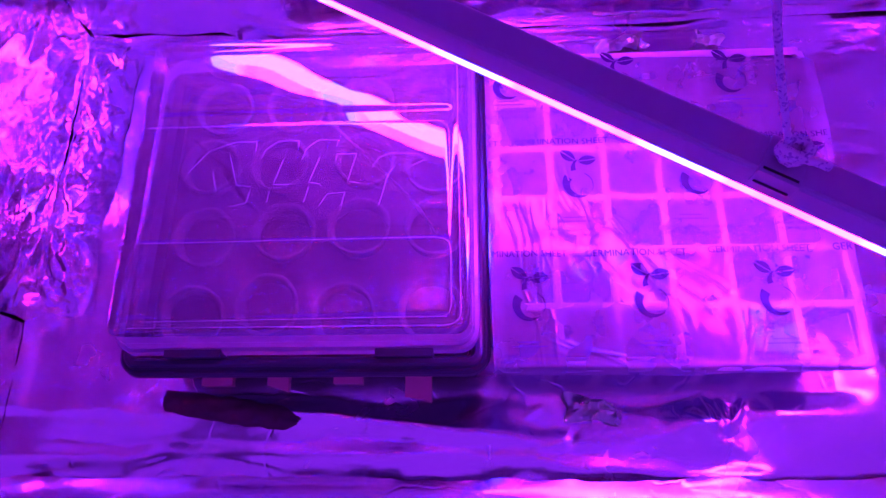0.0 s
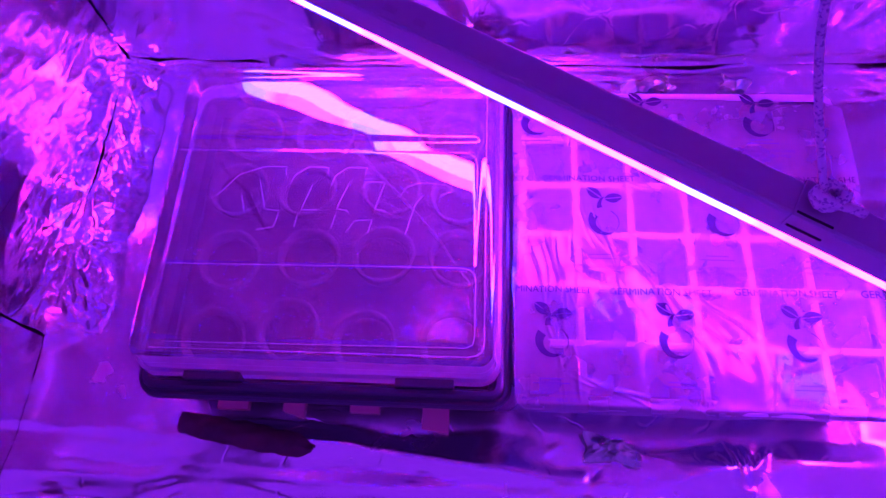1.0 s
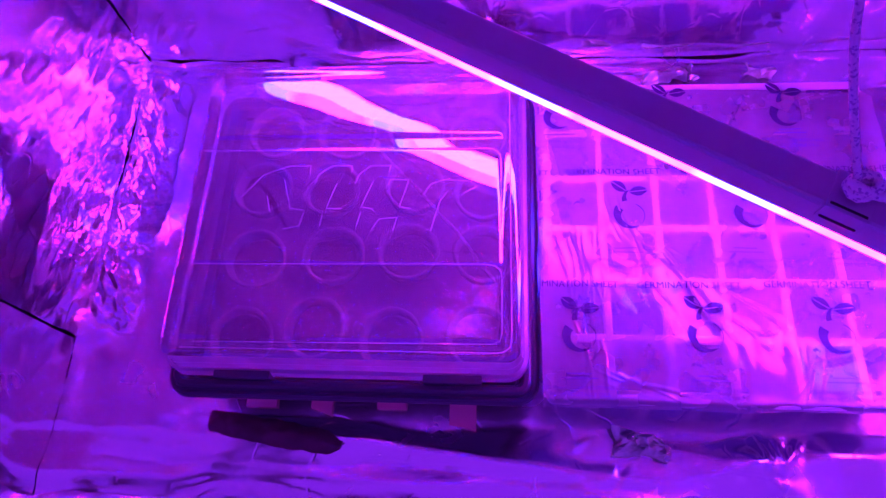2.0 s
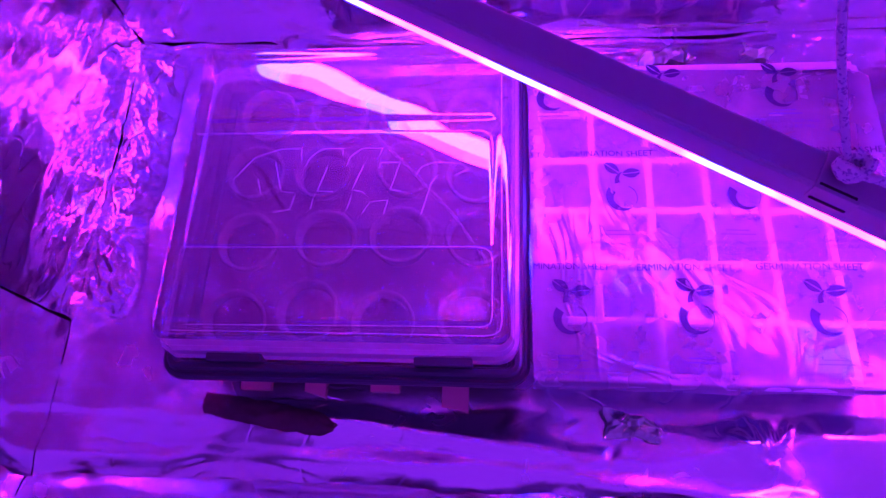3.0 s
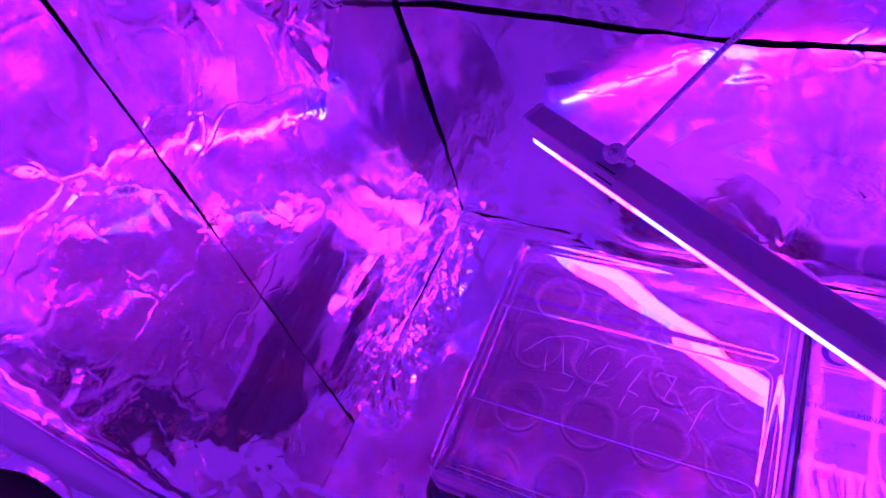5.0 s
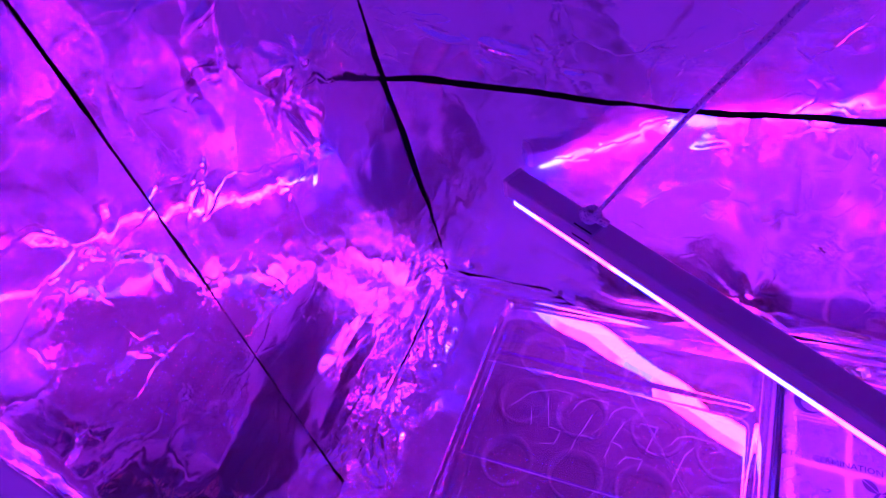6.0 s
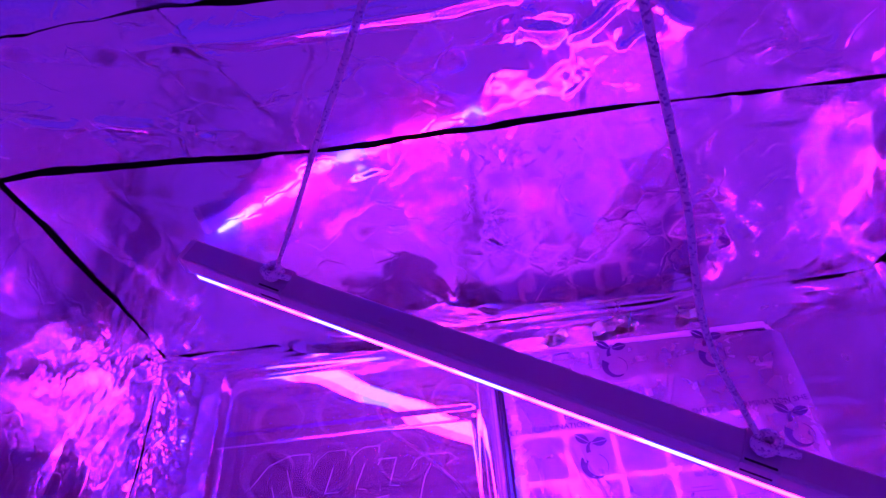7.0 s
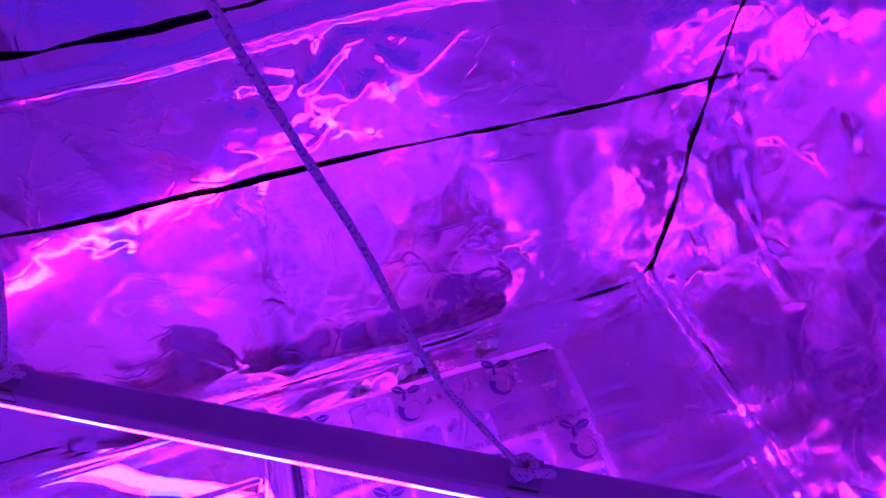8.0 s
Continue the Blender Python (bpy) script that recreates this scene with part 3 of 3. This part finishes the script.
    edges = (((0.118, 0.1775), (0.3000, 0.1780), (0.3055, 0.1772), (0.3085, 0.1745), (0.3093, 0.1700), (0.3095, 0.1370), (0.3085, 0.1325), (0.3050, 0.1305), (0.1300, 0.1290)),
             ((0.114, 0.2565), (0.2960, 0.2570), (0.3030, 0.2558), (0.3075, 0.2520), (0.3085, 0.2470), (0.3090, 0.1860)),
             ((0.3135, 0.3080), (0.3150, 0.1330), (0.3140, 0.1285), (0.3105, 0.1260), (0.3060, 0.1252), (0.1220, 0.1252)))
    for line in (*STROKES, *edges):
        pts = [Vector((px, py, float(surface(np.array([px]), np.array([py]))[0][0]) + 0.0001)) for px, py in line]
        tube(pts, 0.00034 if line in edges else 0.00026, LID_RIDGE, lid, "pressed_ridge", 0, 0, 5, 0.002, True)
    for a, b in ((0.1365, 0.1710), (0.2635, 0.2980)):
        part("clip", box_bm(a, b, 0.1115, 0.1165, 0.0490, 0.0605, 0.0008), BLACK, tray)


covered_tray()

# ---- cell tray under the printed film ----
CX0, CY0, PX, PY, NC = 0.3385, 0.1064, 0.0349, 0.0361, 6


def cell_tray():
    x1, y1 = CX0 + NC * PX, CY0 + NC * PY
    tray = thing("cell_tray", "pale square-celled seedling tray under a plastic film", "cell tray")
    part("skirt", loft(CX0 - 0.0035, x1 + 0.0035, CY0 - 0.0030, y1 - 0.0005, 0.006, ((0.018, 0.002), (0.007, 0.046), (0.0, 0.0475), (0.0, 0.0515), (0.0014, 0.0530), (0.0040, 0.0530))), PALE, tray)
    half = 0.0024
    for k in range(NC + 1):
        x = CX0 + k * PX
        part("rib", box_bm(x - half, x + half, CY0, y1 - 0.001, 0.046, 0.0529, 0.0012), PALE, tray)
    for k in range(NC + 1):
        y = CY0 + k * PY
        part("rib", box_bm(CX0, x1, y - half, y + half, 0.046, 0.0526, 0.0012), PALE, tray)
    first = None
    for i in range(NC):
        for j in range(NC):
            if first is None:
                # cell walls and bottom carry painted shade, unlike the white ribs
                cell = part("cell", loft(-PX / 2 + 0.0025, PX / 2 - 0.0025, -PY / 2 + 0.0025, PY / 2 - 0.0025, 0.004, ((0.0, 0.050), (0.003, 0.012), (0.006, 0.008)), True, 3), CELL_SHADE, tray)
                first = cell
            else:
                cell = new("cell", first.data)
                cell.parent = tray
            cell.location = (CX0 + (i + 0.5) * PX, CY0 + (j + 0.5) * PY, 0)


cell_tray()

FX0, FX1, FY0, FY1 = 0.3325, 0.5535, 0.1015, 0.3255
FOLDS = ((0.386, 0.216, 0.445, 0.128, 0.0016, 0.0022), (0.376, 0.238, 0.398, 0.150, 0.0014, 0.0018), (0.392, 0.214, 0.470, 0.145, 0.0012, 0.0016),
         (0.345, 0.225, 0.366, 0.105, 0.0014, 0.0020), (0.352, 0.214, 0.360, 0.135, 0.0010, 0.0014), (0.366, 0.122, 0.425, 0.101, 0.0014, 0.0016),
         (0.484, 0.128, 0.540, 0.146, 0.0012, 0.0018), (0.440, 0.262, 0.470, 0.322, 0.0012, 0.0020), (0.475, 0.300, 0.540, 0.318, 0.0014, 0.0020),
         (0.338, 0.300, 0.372, 0.322, 0.0012, 0.0014), (0.470, 0.104, 0.478, 0.140, 0.0012, 0.0014), (0.400, 0.260, 0.432, 0.246, 0.0010, 0.0014))


CREASES = []
for ax, ay, bx, by, h, w in FOLDS:
    ax, bx = ax + 0.007, bx + 0.007
    CREASES.append((ax, ay, bx, by, h * 0.7, w * 0.5))
    for k in range(3):
        o = random.Random(int(ax * 1e5) + k)
        CREASES.append((ax + o.uniform(-0.012, 0.012), ay + o.uniform(-0.008, 0.008), bx + o.uniform(-0.016, 0.016), by + o.uniform(-0.010, 0.010), h * o.uniform(0.2, 0.5), w * o.uniform(0.28, 0.5)))


def film_height(x, y):
    z = 0.0545 + 0.0008 * soft_noise(x / 0.03, y / 0.03, 91) + 0.0006 * soft_noise(x / 0.012, y / 0.02, 92) + 0.04 * crumple(x + 0.5 * y, y * 0.5, 0.012, 93)
    gx, gy = (x - CX0) / PX, (y - CY0) / PY
    z = z - 0.0010 * np.abs(np.sin(gx * np.pi)) * np.abs(np.sin(gy * np.pi))
    for ax, ay, bx, by, h, w in CREASES:
        ux, uy = bx - ax, by - ay
        ln = math.hypot(ux, uy)
        ux, uy = ux / ln, uy / ln
        s = (x - ax) * ux + (y - ay) * uy
        t = (x - ax) * -uy + (y - ay) * ux + 0.0014 * np.sin(s * 120)
        z = z + h * np.exp(-(t / w) ** 2) * step(s, -0.004, 0.012) * step(s, ln + 0.004, ln - 0.02)
    return np.maximum(z, 0.0534)


def crescent(cx, cy, r, a0, a1, thick, power=0.7):
    """A curved stem, widest at its first end and tapering to the other."""
    n = 18
    pts_o, pts_i = [], []
    for k in range(n + 1):
        t = k / n
        a = radians(a0 + (a1 - a0) * t)
        w = thick * max(1 - t, 0.02) ** power
        pts_o.append((cx + (r + w / 2) * math.cos(a), cy + (r + w / 2) * math.sin(a)))
        pts_i.append((cx + (r - w / 2) * math.cos(a), cy + (r - w / 2) * math.sin(a)))
    v = pts_o + pts_i
    return v, [(k, k + 1, n + 2 + k, n + 1 + k) for k in range(n)]


def leaf(cx, cy, ln, wd, turn):
    """One leaf in two halves with a pale midrib between them."""
    v, f = [], []
    c, s = math.cos(radians(turn)), math.sin(radians(turn))
    for side in (1, -1):
        b = len(v)
        n = 8
        for k in range(n + 1):
            t = k / n
            for w in (0.0003, wd * math.sin(math.pi * t) ** 0.8 + 0.0003):
                px, py = (t - 0.5) * ln, side * w
                v.append((cx + px * c - py * s, cy + px * s + py * c))
        f += [(b + 2 * k, b + 2 * k + 2, b + 2 * k + 3, b + 2 * k + 1) for k in range(n)]
    return v, f


def lay(name, v, f, parent, mat=None):
    x, y = np.array([p[0] for p in v]), np.array([p[1] for p in v])
    keep = (x > FX0 + 0.001) & (x < FX1 - 0.001) & (y > FY0 + 0.001) & (y < FY1 - 0.001)
    z = film_height(x, y) + 0.0006
    f = [q for q in f if all(keep[k] for k in q)]
    if f:
        return mesh_ob(name, np.stack([x, y, z], 1).tolist(), f, mat or INK, parent, False)


def words(text, x, y, size, width, parent, name="lettering"):
    cu = bpy.data.curves.new("words", "FONT")
    cu.body, cu.size, cu.resolution_u = text, size, 2
    ob = bpy.data.objects.new("words", cu)
    scene.collection.objects.link(ob)
    bpy.context.view_layer.update()
    me = bpy.data.meshes.new_from_object(ob.evaluated_get(bpy.context.evaluated_depsgraph_get()))
    bpy.data.objects.remove(ob)
    co = np.array([v.co[:] for v in me.vertices])
    faces = [tuple(p.vertices) for p in me.polygons]
    bpy.data.meshes.remove(me)
    span = co[:, 0].max() - co[:, 0].min()
    k = width / span
    v = [(x + (p[0] - co[:, 0].min()) * k, y + p[1] * max(k, 0.8)) for p in co]
    lay(name, v, faces, parent, FAINT if name == "small_lettering" else INK)


def printed_film():
    film = thing("germination_sheet", "clear wrinkled plastic film printed with sprouts and lettering", "plastic sheet")
    nx, ny = 300, 300
    s, t = np.meshgrid(np.linspace(0, 1, nx), np.linspace(0, 1, ny), indexing="ij")
    x = FX0 + (FX1 - FX0) * s + 0.0012 * soft_noise(t * 5, s * 0, 95) * (s > 0.5) + 0.006 * (t - 0.5) * (s - 0.3)
    y = FY0 + (FY1 - FY0) * t + 0.0010 * soft_noise(s * 6, t * 0, 96) * (1 - t) - 0.0070 * s * t
    z = film_height(x, y)
    z = z - 0.004 * step(t, 0.02, 0.0) - 0.003 * step(t, 0.985, 1.0)
    mesh_ob("film", np.stack([x.ravel(), y.ravel(), z.ravel()], 1).tolist(), grid_faces(nx, ny), FILM, film)
    big, wd = 0.0068, 0.0610
    for x in (0.3510, 0.4250):
        words("GERMINATION SHEET", x, 0.2525, big, wd, film)
        words("\u00ae", x + 0.0520, 0.2480, 0.0030, 0.0026, film, "small_lettering")
    words("GERMINATION SHE", 0.4990, 0.2535, big, wd * 0.87, film)
    words("ET", FX0 + 0.0015, 0.2520, big, 0.0055, film)
    words("MINATION SHEET", FX0 + 0.0015, 0.1735, big, 0.0460, film)
    words("GERMINATION SHEET", 0.3915, 0.1735, big, 0.0615, film)
    words("GERMINATION SHEET", 0.4655, 0.1745, big, 0.0610, film)
    words("GER", 0.5395, 0.1750, big, 0.0120, film)
    for cx, cy in ((0.3560, 0.1615), (0.4290, 0.1630), (0.5025, 0.1635), (0.3910, 0.2420), (0.4660, 0.2425), (0.5370, 0.2480), (0.3480, 0.3165), (0.4230, 0.3185), (0.4985, 0.3170)):
        v, f = leaf(cx - 0.0060, cy + 0.0017, 0.0118, 0.0032, -36)
        lay("sprout_leaf", v, f, film)
        v, f = leaf(cx + 0.0063, cy - 0.0015, 0.0118, 0.0032, 6)
        lay("sprout_leaf", v, f, film)
        v, f = crescent(cx + 0.0042, cy - 0.0070, 0.0072, 195, 120, 0.0036)
        lay("sprout_stem", v, f, film)
        v, f = crescent(cx + 0.0004, cy - 0.0190, 0.0086, 142, 305, 0.0058)
        lay("sprout_stem", v, f, film)
        v, f = crescent(cx + 0.0004, cy - 0.0190, 0.0086, 65, -40, 0.0005, 0.3)
        lay("sprout_outline", v, f, film)
    for cx, cy in ((0.3545, 0.1110), (0.4285, 0.1112), (0.5020, 0.1118), (0.3865, 0.1908), (0.4585, 0.1910), (0.5270, 0.1925), (0.3480, 0.2775), (0.4220, 0.2770), (0.4985, 0.2768)):
        w = 0.0410
        if cx - w / 2 < FX0 + 0.001:
            words("COMPONENTS MADE", FX0 + 0.0025, cy, 0.0036, 0.030, film, "small_lettering")
        else:
            words("CONTAINS COMPONENTS MADE", cx - w / 2, cy, 0.0036, w, film, "small_lettering")
        words("FROM VEGETABLE OILS", cx - w * 0.41, cy - 0.0040, 0.0036, w * 0.82, film, "small_lettering")
        for k, half in enumerate((0.0105, 0.0070)):
            y0 = cy + 0.0062 + 0.0026 * k
            lay("small_lettering", [(cx - half, y0), (cx + half, y0), (cx + half, y0 + 0.0007), (cx - half, y0 + 0.0007)], [(0, 1, 2, 3)], film, FAINT)


printed_film()

# ---- pale card tabs on the floor under the tray's edge ----


def card_tabs():
    for a, b, y0, dy in ((0.137, 0.158, 0.1035, 0.0), (0.182, 0.1965, 0.1015, 0.002), (0.227, 0.2465, 0.1045, 0.0), (0.2755, 0.2930, 0.0945, 0.001)):
        tab = thing("card_tab", "small pale card tab lying under the black tray", "card tab", "card tabs under the tray")
        bm = bmesh.new()
        v = [bm.verts.new(p) for p in ((a, y0 + dy, 0.0022), (b, y0 - dy, 0.0022), (b, 0.128, 0.0022), (a, 0.128, 0.0022))]
        top = bmesh.ops.extrude_face_region(bm, geom=[bm.faces.new(v)])
        bmesh.ops.translate(bm, vec=(0, 0, 0.0008), verts=[g for g in top["geom"] if isinstance(g, bmesh.types.BMVert)])
        part("card", bm, PAPER, tab)


card_tabs()

# ---- hanging grow lamp ----
LAMP_A, LAMP_B = Vector((0.1092, 0.3755, 0.1780)), Vector((0.4425, 0.1959, 0.1587))
LAMP_LENGTH, LAMP_W, LAMP_H = 0.550, 0.0200, 0.0168


def lamp_frame():
    u = (LAMP_B - LAMP_A).normalized()
    v = Vector((0, 0, 1)).cross(u).normalized()
    w = u.cross(v)
    m = Matrix((u, v, w)).transposed().to_4x4()
    m.translation = LAMP_A
    return m


def grow_lamp():
    """Built along its own x, top face at z = 0."""
    lamp = thing("grow_lamp", "slim hanging bar lamp glowing pink and violet", "grow lamp")
    lamp.matrix_basis = lamp_frame()
    h = LAMP_W / 2
    section = [(-h, -LAMP_H), (-h, -0.0022), (-h + 0.0007, -0.0006), (-h + 0.002, 0), (h - 0.002, 0), (h - 0.0007, -0.0006), (h, -0.0022), (h, -LAMP_H), (h - 0.002, -LAMP_H), (-h + 0.002, -LAMP_H)]

    def extrude(a, b, pts, name, mat, label=""):
        bm = bmesh.new()
        rings = [[bm.verts.new((x, y, z)) for y, z in pts] for x in (a, b)]
        n = len(pts)
        for k in range(n):
            bm.faces.new((rings[0][k], rings[0][(k + 1) % n], rings[1][(k + 1) % n], rings[1][k]))
        bm.faces.new(rings[0])
        bm.faces.new(rings[1])
        return part(name, bm, mat, lamp, label)
    extrude(0.0042, LAMP_LENGTH - 0.0042, section, "housing", HOUSING, "violet-lit anodised housing")
    grown = [(y * 1.03, z * 1.06 + 0.0002) for y, z in section]
    extrude(0.0, 0.0041, grown, "end_cap", ENDCAP)
    extrude(LAMP_LENGTH - 0.0041, LAMP_LENGTH, grown, "end_cap", ENDCAP)
    dome = [(-h + 0.0004, -LAMP_H - 0.0002), (-h + 0.0002, -LAMP_H - 0.0052), (-h + 0.0016, -LAMP_H - 0.0078), (-h + 0.005, -LAMP_H - 0.0090), (h - 0.005, -LAMP_H - 0.0090), (h - 0.0016, -LAMP_H - 0.0078), (h - 0.0002, -LAMP_H - 0.0052), (h - 0.0004, -LAMP_H - 0.0002)]
    extrude(0.010, LAMP_LENGTH - 0.010, dome, "diffuser", LED, "glowing frosted cover")
    for a, b in ((0.170, 0.178), (0.189, 0.196)):
        part("marking", box_bm(a, b, -0.0045, -0.0005, 0.0001, 0.0003), MARK, lamp, "small dark printed mark")
    core = [(-0.006, -LAMP_H - 0.0091), (-0.006, -LAMP_H - 0.0096), (0.006, -LAMP_H - 0.0096), (0.006, -LAMP_H - 0.0091)]
    extrude(0.012, LAMP_LENGTH - 0.012, core, "diode_strip", LED_CORE, "bright line of diodes")
    for s in (0.0835, 0.4085):
        clip = new("hanger_clip")
        clip.parent = lamp
        part("clip_band", box_bm(s - 0.010, s + 0.010, -h - 0.0008, h + 0.0008, -0.0105, 0.0010, 0.0005), HOUSING, clip)
        part("clip_slot", box_bm(s - 0.0085, s + 0.0085, -h - 0.0012, -h + 0.002, -0.0088, -0.0068, 0.0006), SLOT, clip)
        part("clip_slot", box_bm(s - 0.0085, s + 0.0085, -h + 0.0012, -h + 0.0026, 0.0002, 0.0013, 0.0003), SLOT, clip)


grow_lamp()

# ---- cords ----


def knot_points(c, r, turns, rise):
    pts = []
    for k in range(turns * 8 + 1):
        a = 2 * math.pi * k / 8
        pts.append(c + Vector((r * math.cos(a), 0.75 * r * math.sin(a), rise * k / (turns * 8) + 0.25 * r * math.sin(2.4 * a))))
    return pts


def hanging_cord(name_label, foot, stations, top):
    cord = thing("hanging_cord", name_label, "cord", "cords that carry the lamp")
    tube([foot, *stations, top], 0.0016, CORD, cord, "strand")
    tube(knot_points(foot + Vector((0, 0, 0.001)), 0.0058, 3, 0.007), 0.0025, CORD, cord, "knot")
    tube([foot + Vector((0.003, -0.004, 0.004)), foot + Vector((0.008, -0.007, 0.006)), foot + Vector((0.014, -0.008, 0.0035))], 0.0023, CORD, cord, "tail")


LF = lamp_frame()
APEX = Vector((0.364, 0.2420, 0.5180))
hanging_cord("braided pale cord with dark flecks, knotted to the lamp", LF @ Vector((0.0835, 0.001, 0.004)), [Vector((0.2280, 0.3190, 0.2590)), Vector((0.2540, 0.3040, 0.3090)), Vector((0.2820, 0.2880, 0.3600)), Vector((0.3120, 0.2710, 0.4170))], APEX)
hanging_cord("braided pale cord with dark flecks, knotted to the lamp", LF @ Vector((0.4080, 0.001, 0.004)), [Vector((0.4310, 0.2050, 0.2460)), Vector((0.4130, 0.2160, 0.3270)), Vector((0.4015, 0.2220, 0.3700)), Vector((0.3885, 0.2290, 0.4210))], APEX + Vector((0.003, 0, 0)))


def ceiling_hook():
    hook = thing("ceiling_hook", "small metal hook holding the lamp cords", "hook")
    tube([APEX + Vector((0.0, 0.0, 0.119)), APEX + Vector((0, 0, 0.03)), APEX + Vector((0.008, 0, 0.012)), APEX + Vector((0.002, 0, -0.003)), APEX + Vector((-0.006, 0, 0.006))], 0.0018, HOUSING, hook, "shank", 0, 0)


ceiling_hook()

# ---- loose scraps of crumpled foil ----
SCRAP = foil_material("scrap_foil", 0.3, 0.6)
SCRAP.node_tree.nodes["Principled BSDF"].inputs["Base Color"].default_value = (0.55, 0.98, 0.5, 1)


def foil_scrap(x, y, z, sx, sy, seed, turn):
    scrap = thing("foil_scrap", "small crumpled scrap of dull greenish foil", "foil scrap", "foil scraps on the floor")
    n = 22
    s, t = np.meshgrid(np.linspace(-1, 1, n), np.linspace(-1, 1, n), indexing="ij")
    r = 0.75 + 0.25 * soft_noise(np.arctan2(s, t) * 1.3 + 4, s * 0, seed)
    h = 0.004 + 0.9 * crumple(s * sx + 3, t * sy, 0.009, seed) + 0.004 * (1 - s * s) * (1 - t * t)
    pts = np.stack([(s * sx * r).ravel(), (t * sy * r).ravel(), np.maximum(h, 0.0).ravel()], 1)
    mesh_ob("sheet", pts.tolist(), grid_faces(n, n), SCRAP, scrap, False)
    scrap.matrix_basis = pose(x, y, z, 0, 0, turn)


for row in ((0.440, 0.3690, 0.003, 0.024, 0.010, 201, 8), (0.509, 0.3710, 0.003, 0.014, 0.008, 202, -10), (0.385, 0.3630, 0.002, 0.012, 0.006, 203, 20), (0.398, 0.0860, 0.003, 0.021, 0.010, 204, -6)):
    foil_scrap(*row)


# ---- dark card showing at the front of the floor ----
CARD = grained("brown_card", (0.02, 0.01, 0.02), (0.17, 0.07, 0.08), 38, (0.5, 0.8), 0, 0.4)


def dark_card():
    card = thing("card_scrap", "dark brown crumpled scrap of card lying on the foil", "card scrap")
    bm = bmesh.new()
    n, rows = 44, 9
    grid = []
    for k in range(n):
        t = k / (n - 1)
        x, y = 0.1165 + 0.090 * t, 0.0930 - 0.013 * t
        full = (0.35 + 0.65 * math.sin(math.pi * min(1, 0.25 + 0.5 * t))) * min(1, 8 * (1 - t) + 0.1) ** 0.5
        line = []
        for j in range(rows):
            c = j / (rows - 1) * 2 - 1
            p = Vector((x + 0.0025 * noise.noise(Vector((c * 2, t * 3, 7))), y + c * 0.0085 * full + 0.0016 * noise.noise(Vector((t * 9, c, 3))), 0))
            p.z = 0.0080 + 0.0036 * full * (1 - c * c) + 0.0028 * noise.noise(Vector((p.x * 120, p.y * 160, 5)))
            line.append(bm.verts.new(p))
        grid.append(line)
    for p, q in zip(grid, grid[1:]):
        for j in range(rows - 1):
            bm.faces.new((p[j], q[j], q[j + 1], p[j + 1]))
    ext = bmesh.ops.extrude_face_region(bm, geom=bm.faces[:])
    bmesh.ops.translate(bm, vec=(0, 0, -0.0009), verts=[g for g in ext["geom"] if isinstance(g, bmesh.types.BMVert)])
    part("card", bm, CARD, card, smooth=True)


dark_card()
